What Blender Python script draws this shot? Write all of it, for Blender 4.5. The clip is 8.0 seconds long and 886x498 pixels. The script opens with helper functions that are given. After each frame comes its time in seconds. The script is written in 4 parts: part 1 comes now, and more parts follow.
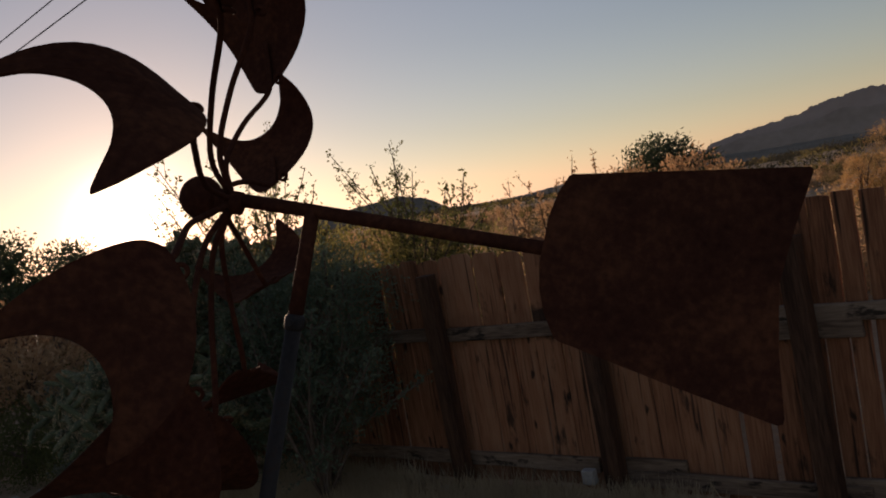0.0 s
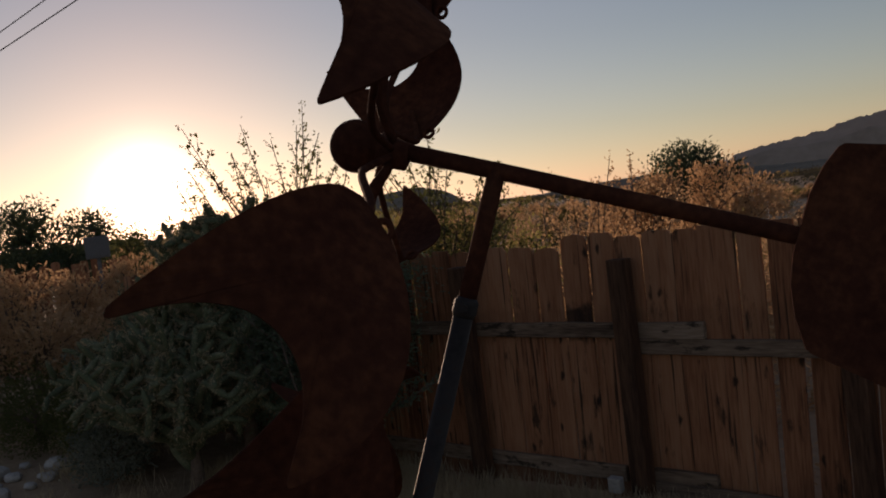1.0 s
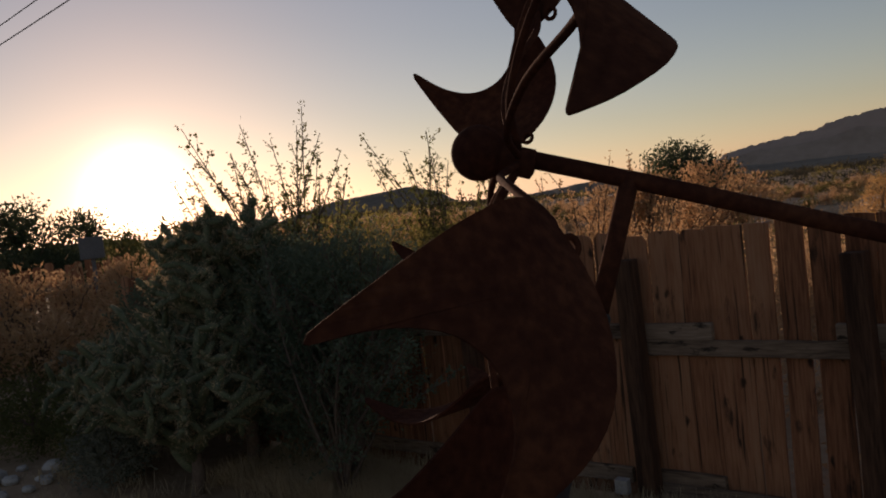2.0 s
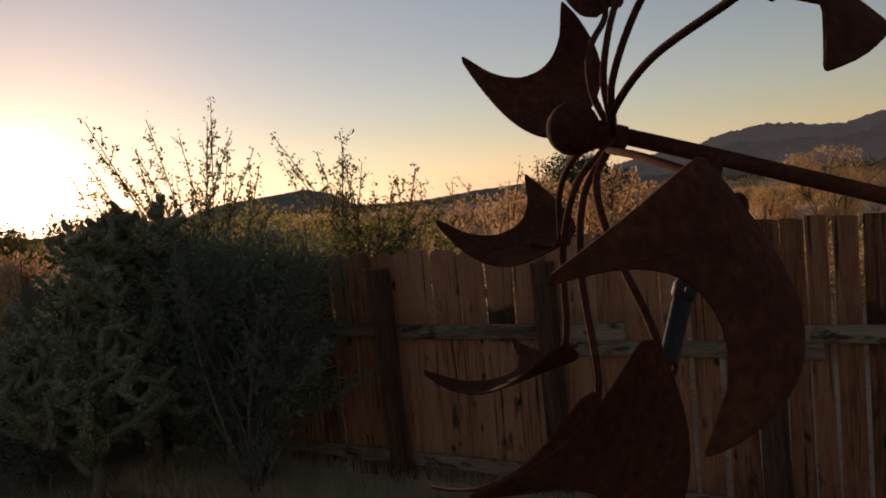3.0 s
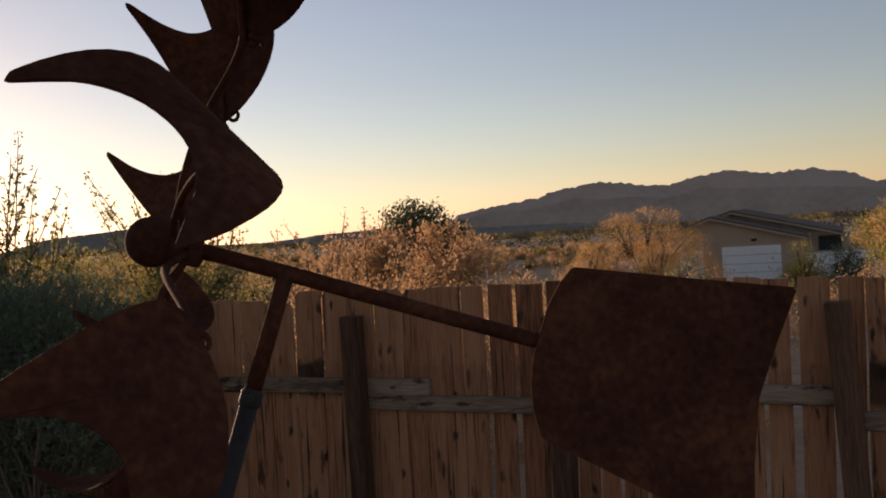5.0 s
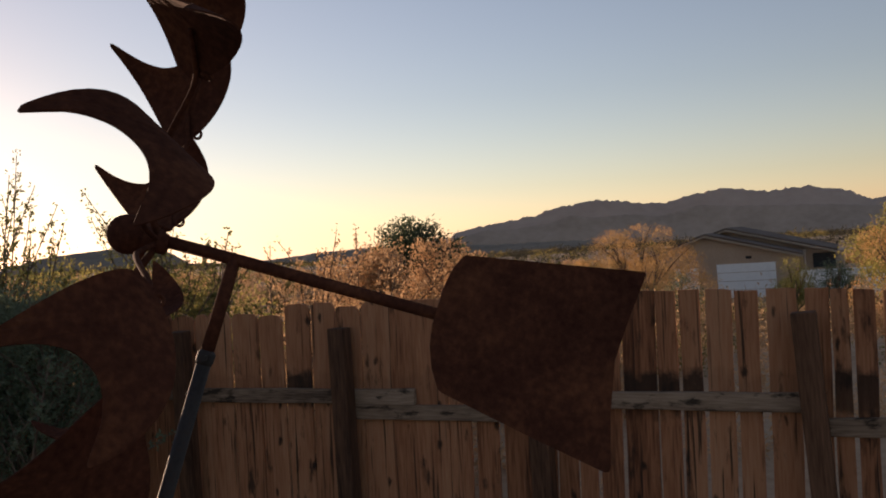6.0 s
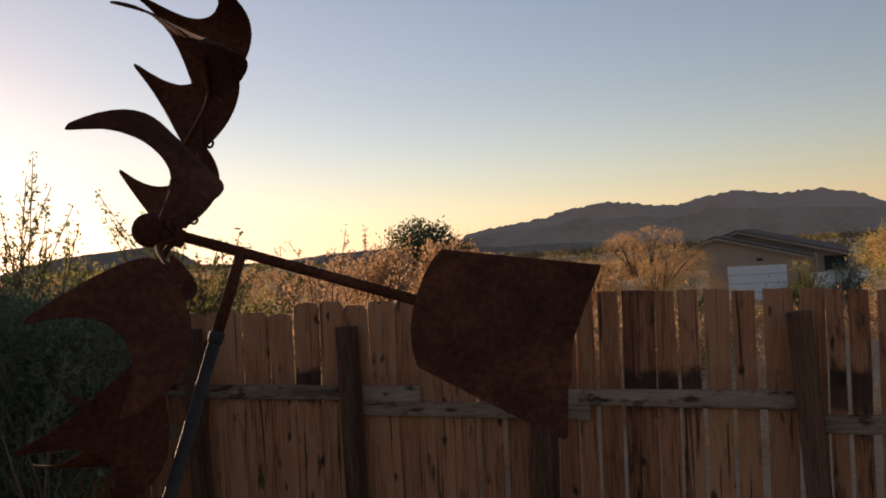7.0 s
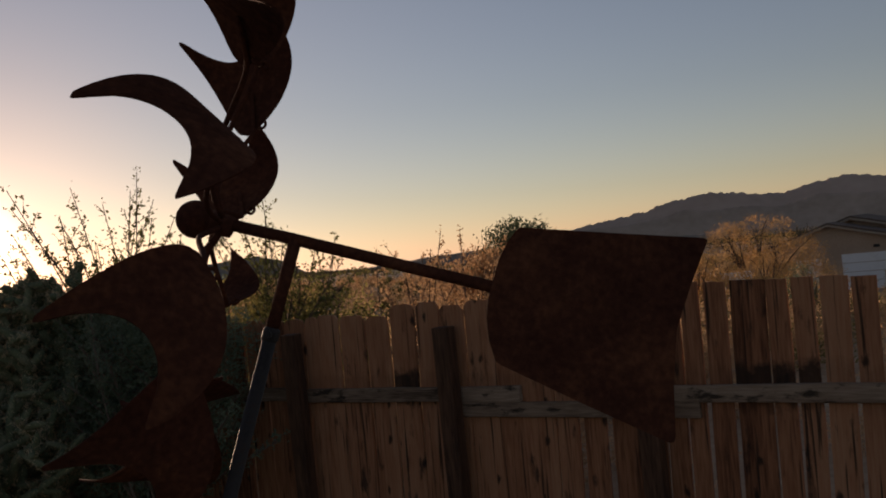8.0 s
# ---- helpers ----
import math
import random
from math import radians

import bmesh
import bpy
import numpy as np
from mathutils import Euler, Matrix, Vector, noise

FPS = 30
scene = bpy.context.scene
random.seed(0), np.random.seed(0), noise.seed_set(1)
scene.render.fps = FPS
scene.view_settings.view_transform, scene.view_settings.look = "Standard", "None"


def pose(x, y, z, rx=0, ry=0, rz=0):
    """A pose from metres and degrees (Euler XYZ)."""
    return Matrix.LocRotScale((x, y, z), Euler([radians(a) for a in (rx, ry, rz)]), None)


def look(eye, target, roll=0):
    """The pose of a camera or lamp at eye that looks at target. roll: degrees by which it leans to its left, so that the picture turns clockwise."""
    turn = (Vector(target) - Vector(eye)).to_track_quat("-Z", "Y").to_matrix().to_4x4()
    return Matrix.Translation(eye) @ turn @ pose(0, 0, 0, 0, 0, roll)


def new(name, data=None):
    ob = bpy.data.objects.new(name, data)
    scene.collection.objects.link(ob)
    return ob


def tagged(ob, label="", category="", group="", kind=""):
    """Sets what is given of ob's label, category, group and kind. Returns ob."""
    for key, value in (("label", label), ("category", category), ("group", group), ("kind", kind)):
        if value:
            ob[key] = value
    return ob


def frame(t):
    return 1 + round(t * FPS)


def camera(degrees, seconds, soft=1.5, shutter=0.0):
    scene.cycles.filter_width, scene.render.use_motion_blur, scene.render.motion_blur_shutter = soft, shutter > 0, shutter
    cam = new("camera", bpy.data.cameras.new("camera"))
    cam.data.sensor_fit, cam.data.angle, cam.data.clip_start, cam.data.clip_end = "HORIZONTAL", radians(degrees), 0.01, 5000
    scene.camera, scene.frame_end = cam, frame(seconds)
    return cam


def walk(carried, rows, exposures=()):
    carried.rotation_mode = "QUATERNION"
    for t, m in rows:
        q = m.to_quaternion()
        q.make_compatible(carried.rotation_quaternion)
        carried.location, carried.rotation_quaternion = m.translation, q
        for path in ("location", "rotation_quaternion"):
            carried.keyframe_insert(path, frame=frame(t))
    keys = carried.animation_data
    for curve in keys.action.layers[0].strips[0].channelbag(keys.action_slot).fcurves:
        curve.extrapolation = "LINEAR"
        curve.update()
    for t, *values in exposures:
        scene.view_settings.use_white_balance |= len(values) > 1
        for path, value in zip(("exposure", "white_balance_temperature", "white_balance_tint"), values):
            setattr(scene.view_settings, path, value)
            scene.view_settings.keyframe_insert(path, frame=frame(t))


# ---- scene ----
cam = camera(53.9, 8.0, soft=1.9)
PATH = [
    (0, (-0.153, 0.295, 2.121), (-1.495, 1.776, 2.029), -11.0),
    (0.5, (-0.233, 0.316, 2.121), (-1.575, 1.796, 2.024), -8.9),
    (1, (-0.357, 0.313, 2.122), (-1.725, 1.768, 2.02), -7.3),
    (1.5, (-0.44, 0.333, 2.129), (-1.809, 1.786, 2.025), -7.3),
    (1.7, (-0.441, 0.315, 2.141), (-1.809, 1.77, 2.037), -7.4),
    (2.8, (-0.514, 0.172, 2.137), (-1.733, 1.753, 2.018), -6.3),
    (3, (-0.541, 0.164, 2.134), (-1.712, 1.782, 2.011), -6.2),
    (3.5, (-0.544, 0.164, 2.139), (-1.654, 1.822, 2.009), -5.9),
    (4, (-0.515, 0.215, 2.14), (-1.581, 1.902, 2.003), -5.5),
    (4.5, (-0.423, 0.229, 2.148), (-1.352, 1.997, 2.04), -4.2),
    (5, (-0.346, 0.234, 2.167), (-1.202, 2.041, 2.118), -4.0),
    (5.2, (-0.325, 0.205, 2.156), (-1.173, 2.016, 2.12), -4.2),
    (6.3, (-0.164, 0.082, 2.136), (-1.011, 1.893, 2.133), -4.0),
    (6.5, (-0.15, 0.061, 2.132), (-0.988, 1.877, 2.13), -4.0),
    (7, (-0.113, 0.004, 2.13), (-0.983, 1.805, 2.127), -3.9),
    (7.5, (-0.106, 0.029, 2.121), (-1.063, 1.785, 2.128), -4.7),
    (8, (-0.15, 0.123, 2.107), (-1.216, 1.815, 2.125), -6.1),
]
EXPOSURES = [(t, stops, 6300 if t < 2 else 6600 if t < 4.2 else 6420, 27) for t, stops in ((0.0, 0.37), (0.5, 0.27), (1.0, 0.27), (1.5, 0.27), (3.0, 0.57), (3.5, 0.77), (4.5, 0.82), (5.0, 1.05), (6.5, 1.17), (7.0, 1.12), (7.5, 1.05), (8.0, 0.37))]
walk(cam, [(t, look(eye, target, roll)) for t, eye, target, roll in PATH], EXPOSURES)

# ---- sky and sun ----
SUN_AZ, SUN_EL = -61.3, 2.8
world = bpy.data.worlds.new("evening_sky")
scene.world = world
world.use_nodes = True
wt = world.node_tree
sky = wt.nodes.new("ShaderNodeTexSky")
sky.sky_type = "NISHITA"
sky.sun_disc = False
sky.sun_elevation = radians(SUN_EL)
sky.sun_rotation = radians(SUN_AZ)
sky.altitude = 400
sky.air_density, sky.dust_density, sky.ozone_density = 1.0, 0.2, 1.7
haze = wt.nodes.new("ShaderNodeHueSaturation")
haze.inputs["Saturation"].default_value = 0.72
wt.links.new(sky.outputs[0], haze.inputs["Color"])
wt.nodes["Background"].inputs[1].default_value = 0.11

sun_way = Vector((math.sin(radians(SUN_AZ)) * math.cos(radians(SUN_EL)), math.cos(radians(SUN_AZ)) * math.cos(radians(SUN_EL)), math.sin(radians(SUN_EL))))

# the low sun and the bright dusty air round it
way = wt.nodes.new("ShaderNodeTexCoord")
toward = wt.nodes.new("ShaderNodeVectorMath")
toward.operation = "DOT_PRODUCT"
toward.inputs[1].default_value = sun_way
wt.links.new(way.outputs["Generated"], toward.inputs[0])
clear = wt.nodes.new("ShaderNodeMath")
clear.operation = "MAXIMUM"
clear.inputs[1].default_value = 0.0
wt.links.new(toward.outputs["Value"], clear.inputs[0])
bright = haze.outputs[0]
for sharp, amount, tint in ((1150.0, 20.0, (1.0, 0.86, 0.62)), (80.0, 2.3, (1.0, 0.47, 0.12)), (9.0, 0.6, (1.0, 0.7, 0.4))):
    lobe = wt.nodes.new("ShaderNodeMath")
    lobe.operation = "POWER"
    lobe.inputs[1].default_value = sharp
    wt.links.new(clear.outputs[0], lobe.inputs[0])
    glow = wt.nodes.new("ShaderNodeVectorMath")
    glow.operation = "MULTIPLY_ADD"
    glow.inputs[1].default_value = [amount * c for c in tint]
    wt.links.new(lobe.outputs[0], glow.inputs[0])
    wt.links.new(bright, glow.inputs[2])
    bright = glow.outputs[0]
wt.links.new(bright, wt.nodes["Background"].inputs[0])
sun_data = bpy.data.lights.new("sun", "SUN")
sun_data.energy, sun_data.angle, sun_data.color = 3.2, radians(0.6), (1.0, 0.72, 0.45)
sun = new("sun", sun_data)
sun.matrix_world = look(sun_way * 50, (0, 0, 0))


# ---- materials ----
def material(name, colours, rough=0.9, metal=0.0, big=1.0, small=20.0, bump=0.3, bump_scale=60.0, stretch=(1, 1, 1), per_object=0.0, depth=0.002, through_light=0.0, span=0.4):
    """Two scales of noise choose among the colours; fine noise gives relief."""
    m = bpy.data.materials.new(name)
    m.use_nodes = True
    nt = m.node_tree
    N, L = nt.nodes, nt.links
    bsdf = N["Principled BSDF"]
    tc = N.new("ShaderNodeTexCoord")
    mp = N.new("ShaderNodeMapping")
    mp.inputs["Scale"].default_value = stretch
    L.new(tc.outputs["Object"], mp.inputs[0])
    src = mp.outputs[0]
    if per_object:
        info = N.new("ShaderNodeObjectInfo")
        sh = N.new("ShaderNodeVectorMath")
        sh.operation = "MULTIPLY_ADD"
        sh.inputs[1].default_value = (37.0, 23.0, 51.0)
        L.new(info.outputs["Random"], sh.inputs[0])
        L.new(src, sh.inputs[2])
        src = sh.outputs[0]
    n1, n2 = N.new("ShaderNodeTexNoise"), N.new("ShaderNodeTexNoise")
    n1.inputs["Scale"].default_value, n1.inputs["Detail"].default_value = big, 4
    n2.inputs["Scale"].default_value, n2.inputs["Detail"].default_value = small, 6
    L.new(src, n1.inputs[0]), L.new(src, n2.inputs[0])
    mix = N.new("ShaderNodeMath")
    mix.operation = "MULTIPLY_ADD"
    mix.inputs[1].default_value = 0.5
    half = N.new("ShaderNodeMath")
    half.operation = "MULTIPLY"
    half.inputs[1].default_value = 0.5
    L.new(n1.outputs[0], half.inputs[0])
    L.new(n2.outputs[0], mix.inputs[0]), L.new(half.outputs[0], mix.inputs[2])
    val = mix.outputs[0]
    if per_object:
        add = N.new("ShaderNodeMath")
        add.operation = "MULTIPLY_ADD"
        add.inputs[1].default_value = per_object
        off = N.new("ShaderNodeMath")
        off.operation = "SUBTRACT"
        off.inputs[1].default_value = per_object * 0.5
        L.new(info.outputs["Random"], add.inputs[0])
        L.new(val, add.inputs[2])
        L.new(add.outputs[0], off.inputs[0])
        val = off.outputs[0]
    ramp = N.new("ShaderNodeValToRGB")
    el = ramp.color_ramp.elements
    while len(el) < len(colours):
        el.new(0.5)
    for i, c in enumerate(colours):
        el[i].position = 0.5 - span / 2 + span * i / (len(colours) - 1)
        el[i].color = (*c, 1)
    L.new(val, ramp.inputs[0])
    L.new(ramp.outputs[0], bsdf.inputs["Base Color"])
    bsdf.inputs["Roughness"].default_value = rough
    bsdf.inputs["Metallic"].default_value = metal
    bsdf.inputs["Specular IOR Level"].default_value = 0.3
    if bump:
        n3 = N.new("ShaderNodeTexNoise")
        n3.inputs["Scale"].default_value, n3.inputs["Detail"].default_value = bump_scale, 4
        L.new(src, n3.inputs[0])
        bp = N.new("ShaderNodeBump")
        bp.inputs["Strength"].default_value, bp.inputs["Distance"].default_value = bump, depth
        L.new(n3.outputs[0], bp.inputs["Height"])
        L.new(bp.outputs[0], bsdf.inputs["Normal"])
    if through_light:
        tr = N.new("ShaderNodeBsdfTranslucent")
        L.new(ramp.outputs[0], tr.inputs[0])
        ms = N.new("ShaderNodeMixShader")
        ms.inputs[0].default_value = through_light
        L.new(bsdf.outputs[0], ms.inputs[1]), L.new(tr.outputs[0], ms.inputs[2])
        L.new(ms.outputs[0], N["Material Output"].inputs[0])
    return m


RUST = material("rusted_steel", [(0.035, 0.014, 0.01), (0.07, 0.027, 0.017), (0.13, 0.052, 0.027)], 1.0, 0.0, 14, 160, 0.5, 400, depth=0.0006)
PIPE = material("weathered_galvanised_pipe", [(0.022, 0.021, 0.021), (0.038, 0.036, 0.036), (0.045, 0.028, 0.02)], 0.7, 0.0, 20, 200, 0.2, 300, depth=0.0004)
PIPE.node_tree.nodes["Principled BSDF"].inputs["Specular IOR Level"].default_value = 0.15
CEDAR = material("weathered_cedar_board", [(0.11, 0.041, 0.019), (0.26, 0.108, 0.052), (0.36, 0.165, 0.084), (0.41, 0.212, 0.117)], 0.9, 0, 1.6, 14, 0.7, 30, (6, 6, 0.4), 0.3, 0.004, span=0.42)


def add_knots_and_stains(m, stained):
    """Dark knots, and black water stains above the rail line on some boards."""
    nt = m.node_tree
    N, L = nt.nodes, nt.links
    bsdf = N["Principled BSDF"]
    src = bsdf.inputs["Base Color"].links[0].from_socket
    tc, info = N.new("ShaderNodeTexCoord"), N.new("ShaderNodeObjectInfo")

    def math_node(op, a, b):
        n = N.new("ShaderNodeMath")
        n.operation = op
        for i, v in enumerate((a, b)):
            if isinstance(v, float):
                n.inputs[i].default_value = v
            else:
                L.new(v, n.inputs[i])
        return n.outputs[0]

    def ramp_node(value, stops):
        n = N.new("ShaderNodeValToRGB")
        el = n.color_ramp.elements
        while len(el) < len(stops):
            el.new(0.5)
        for i, (p, c) in enumerate(stops):
            el[i].position, el[i].color = p, (c, c, c, 1)
        L.new(value, n.inputs[0])
        return n.outputs[0]

    shift = N.new("ShaderNodeVectorMath")
    shift.operation = "MULTIPLY_ADD"
    shift.inputs[1].default_value = (9.0, 17.0, 31.0)
    L.new(info.outputs["Random"], shift.inputs[0]), L.new(tc.outputs["Object"], shift.inputs[2])
    squash = N.new("ShaderNodeVectorMath")
    squash.operation = "MULTIPLY"
    squash.inputs[1].default_value = (9.0, 3.0, 4.2)
    L.new(shift.outputs[0], squash.inputs[0])
    vor = N.new("ShaderNodeTexVoronoi")
    vor.inputs["Scale"].default_value = 1.0
    wave = N.new("ShaderNodeTexNoise")
    wave.inputs["Scale"].default_value, wave.inputs["Detail"].default_value = 2.2, 4
    L.new(squash.outputs[0], wave.inputs[0])
    warp = N.new("ShaderNodeVectorMath")
    warp.operation = "MULTIPLY_ADD"
    warp.inputs[1].default_value = (0.5, 0.5, 0.5)
    L.new(wave.outputs["Color"], warp.inputs[0]), L.new(squash.outputs[0], warp.inputs[2])
    L.new(warp.outputs[0], vor.inputs[0])
    knot = ramp_node(vor.outputs["Distance"], ((0.0, 1.0), (0.1, 0.85), (0.19, 0.0)))
    pick = N.new("ShaderNodeTexWhiteNoise")
    L.new(vor.outputs["Color"], pick.inputs[0])
    knot = math_node("MULTIPLY", knot, math_node("GREATER_THAN", pick.outputs[0], 0.45))
    grain = N.new("ShaderNodeTexNoise")
    grain.inputs["Scale"].default_value, grain.inputs["Detail"].default_value = 14.0, 5
    L.new(shift.outputs[0], grain.inputs[0])
    sep = N.new("ShaderNodeSeparateXYZ")
    L.new(tc.outputs["Object"], sep.inputs[0])
    height = math_node("MULTIPLY_ADD", sep.outputs[2], 0.5)
    wob = math_node("MULTIPLY_ADD", grain.outputs[0], 0.09)
    L.new(height, wob.node.inputs[2])
    height.node.inputs[2].default_value = -0.045
    band = ramp_node(wob, ((0.485, 0.0), (0.52, 0.8), (0.6, 0.95), (0.63, 0.0)))
    stain = math_node("MULTIPLY", band, 0.95 if stained else 0.2)
    comb = N.new("ShaderNodeVectorMath")
    comb.operation = "MULTIPLY"
    comb.inputs[1].default_value = (48.0, 20.0, 1.5)
    L.new(shift.outputs[0], comb.inputs[0])
    lines = N.new("ShaderNodeTexNoise")
    lines.inputs["Scale"].default_value, lines.inputs["Detail"].default_value = 1.0, 3
    L.new(comb.outputs[0], lines.inputs[0])
    crack = ramp_node(lines.outputs[0], ((0.595, 0.0), (0.69, 0.9)))
    low = ramp_node(height, ((0.0, 0.55), (0.12, 0.0)))
    total = math_node("MAXIMUM", math_node("MAXIMUM", math_node("MAXIMUM", knot, crack), stain), math_node("MULTIPLY", low, grain.outputs[0]))
    mix = N.new("ShaderNodeMix")
    mix.data_type = "RGBA"
    L.new(total, mix.inputs[0])
    L.new(src, mix.inputs[6])
    mix.inputs[7].default_value = (0.022, 0.014, 0.01, 1)
    L.new(mix.outputs[2], bsdf.inputs["Base Color"])


CEDAR_STAINED = CEDAR.copy()
CEDAR_STAINED.name = "water_stained_cedar_board"
add_knots_and_stains(CEDAR, False)
add_knots_and_stains(CEDAR_STAINED, True)
RUST.node_tree.nodes["Principled BSDF"].inputs["Specular IOR Level"].default_value = 0.04


def add_blotches(m, scale, start, end, amount, colour):
    """Irregular dark patches, the size of one over the scale in metres."""
    nt = m.node_tree
    N, L = nt.nodes, nt.links
    bsdf = N["Principled BSDF"]
    src = bsdf.inputs["Base Color"].links[0].from_socket
    tc, info = N.new("ShaderNodeTexCoord"), N.new("ShaderNodeObjectInfo")
    shift = N.new("ShaderNodeVectorMath")
    shift.operation = "MULTIPLY_ADD"
    shift.inputs[1].default_value = (13.0, 29.0, 7.0)
    L.new(info.outputs["Random"], shift.inputs[0]), L.new(tc.outputs["Object"], shift.inputs[2])
    mul = N.new("ShaderNodeVectorMath")
    mul.operation = "MULTIPLY"
    mul.inputs[1].default_value = scale
    L.new(shift.outputs[0], mul.inputs[0])
    n = N.new("ShaderNodeTexNoise")
    n.inputs["Scale"].default_value, n.inputs["Detail"].default_value, n.inputs["Roughness"].default_value = 1.0, 6, 0.62
    L.new(mul.outputs[0], n.inputs[0])
    rg = N.new("ShaderNodeMapRange")
    rg.inputs["From Min"].default_value, rg.inputs["From Max"].default_value, rg.inputs["To Max"].default_value = start, end, amount
    L.new(n.outputs[0], rg.inputs["Value"])
    mix = N.new("ShaderNodeMix")
    mix.data_type = "RGBA"
    L.new(rg.outputs[0], mix.inputs[0])
    L.new(src, mix.inputs[6])
    mix.inputs[7].default_value = (*colour, 1)
    L.new(mix.outputs[2], bsdf.inputs["Base Color"])


add_blotches(CEDAR, (11.0, 5.0, 3.2), 0.6, 0.7, 0.85, (0.03, 0.018, 0.012))
add_blotches(CEDAR_STAINED, (11.0, 5.0, 3.0), 0.55, 0.66, 0.9, (0.02, 0.013, 0.01))
POST_WOOD = material("weathered_post_timber", [(0.035, 0.016, 0.009), (0.1, 0.049, 0.027), (0.17, 0.088, 0.052)], 0.9, 0, 2.2, 16, 0.6, 30, (6, 6, 0.5), 0.16, 0.003)
RAIL_WOOD = material("grey_weathered_rail_timber", [(0.075, 0.047, 0.032), (0.21, 0.145, 0.1), (0.32, 0.235, 0.172)], 0.9, 0, 2.2, 16, 0.6, 30, (0.5, 6, 6), 0.12, 0.003, span=0.36)
add_blotches(RAIL_WOOD, (5.0, 6.0, 16.0), 0.56, 0.64, 0.9, (0.02, 0.014, 0.01))
add_blotches(POST_WOOD, (9.0, 9.0, 2.5), 0.55, 0.7, 0.7, (0.025, 0.014, 0.01))
SOIL = material("dry_sandy_soil", [(0.24, 0.155, 0.09), (0.36, 0.245, 0.15), (0.45, 0.325, 0.21)], 0.95, 0, 0.35, 9, 0.6, 30, depth=0.02)
STRAW = material("dry_straw_grass", [(0.34, 0.25, 0.14), (0.5, 0.39, 0.24), (0.6, 0.49, 0.32)], 0.85, 0, 2, 20, 0, through_light=0.3)
BRUSH_TAN = material("tan_desert_brush", [(0.34, 0.2, 0.1), (0.5, 0.32, 0.17), (0.62, 0.44, 0.27)], 0.9, 0, 0.5, 4, 0, through_light=0.5)
LEAF_GOLD = material("golden_dry_leaf", [(0.42, 0.24, 0.08), (0.6, 0.38, 0.16), (0.7, 0.5, 0.26)], 0.9, 0, 0.5, 4, 0, through_light=0.5)
BRUSH_OLIVE = material("olive_desert_brush", [(0.1, 0.095, 0.035), (0.2, 0.17, 0.06), (0.34, 0.24, 0.1)], 0.9, 0, 0.5, 4, 0, through_light=0.5)
SCRUB = material("dull_grey_scrub", [(0.05, 0.045, 0.028), (0.09, 0.08, 0.052), (0.14, 0.12, 0.08)], 0.9, 0, 0.05, 0.4, 0, through_light=0.15)
LEAF_GREEN = material("creosote_leaf", [(0.06, 0.07, 0.022), (0.12, 0.13, 0.045), (0.2, 0.185, 0.07)], 0.7, 0, 1.2, 8, 0, through_light=0.5)
LEAF_TEAL = material("feathery_teal_leaf", [(0.07, 0.095, 0.055), (0.14, 0.175, 0.11), (0.23, 0.26, 0.17)], 0.8, 0, 1.2, 8, 0, through_light=0.4)
LEAF_GREY = material("grey_green_leaf", [(0.1, 0.115, 0.08), (0.19, 0.2, 0.15), (0.3, 0.3, 0.24)], 0.85, 0, 1.5, 10, 0, through_light=0.2)
LEAF_DARK = material("dark_evergreen_leaf", [(0.035, 0.05, 0.025), (0.07, 0.09, 0.045), (0.12, 0.14, 0.07)], 0.7, 0, 0.8, 5, 0, through_light=0.35)
LEAF_YELLOW = material("yellow_green_leaf", [(0.16, 0.16, 0.045), (0.3, 0.27, 0.085), (0.44, 0.35, 0.13)], 0.8, 0, 0.5, 4, 0, through_light=0.5)
BARK = material("grey_brown_bark", [(0.07, 0.05, 0.035), (0.14, 0.1, 0.075), (0.2, 0.155, 0.12)], 0.95, 0, 6, 40, 0.5, 80)
CACTUS = material("cholla_skin", [(0.06, 0.075, 0.04), (0.11, 0.13, 0.07), (0.22, 0.2, 0.13)], 0.85, 0, 8, 60, 0.5, 90)
# rock of both far ranges is coloured paler to stand in for distance haze
MOUNTAIN = material("haze_paled_rock_slope", [(0.4, 0.3, 0.235), (0.45, 0.34, 0.27), (0.49, 0.38, 0.305)], 1.0, 0, 0.004, 0.025, 0, 0.02)
FOOTHILL = material("haze_paled_brushy_slope", [(0.31, 0.235, 0.18), (0.39, 0.3, 0.23), (0.45, 0.345, 0.27)], 1.0, 0, 0.008, 0.05, 0, 0.02)
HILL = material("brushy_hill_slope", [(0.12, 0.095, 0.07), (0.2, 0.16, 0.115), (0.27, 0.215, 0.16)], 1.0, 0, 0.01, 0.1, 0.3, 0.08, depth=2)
STUCCO = material("tan_stucco", [(0.36, 0.26, 0.19), (0.42, 0.31, 0.23), (0.47, 0.36, 0.27)], 0.95, 0, 0.6, 8, 0.3, 40)
ROOF = material("brown_roof_tile", [(0.075, 0.052, 0.04), (0.12, 0.085, 0.066), (0.165, 0.12, 0.095)], 0.9, 0, 0.8, 6, 0.5, 8, depth=0.03)
FASCIA = material("tan_fascia_paint", [(0.34, 0.27, 0.21), (0.4, 0.33, 0.26)], 0.8, 0, 1, 12, 0)
WHITE = material("white_painted_panel", [(0.68, 0.69, 0.7), (0.76, 0.77, 0.78), (0.8, 0.8, 0.8)], 0.6, 0, 0.8, 10, 0)
DARKGLASS = material("dark_window_glass", [(0.02, 0.025, 0.03), (0.04, 0.045, 0.05)], 0.1, 0, 1, 5, 0)
CONCRETE = material("pale_concrete_block", [(0.24, 0.22, 0.2), (0.33, 0.31, 0.29), (0.4, 0.38, 0.36)], 0.95, 0, 10, 80, 0.4, 120)
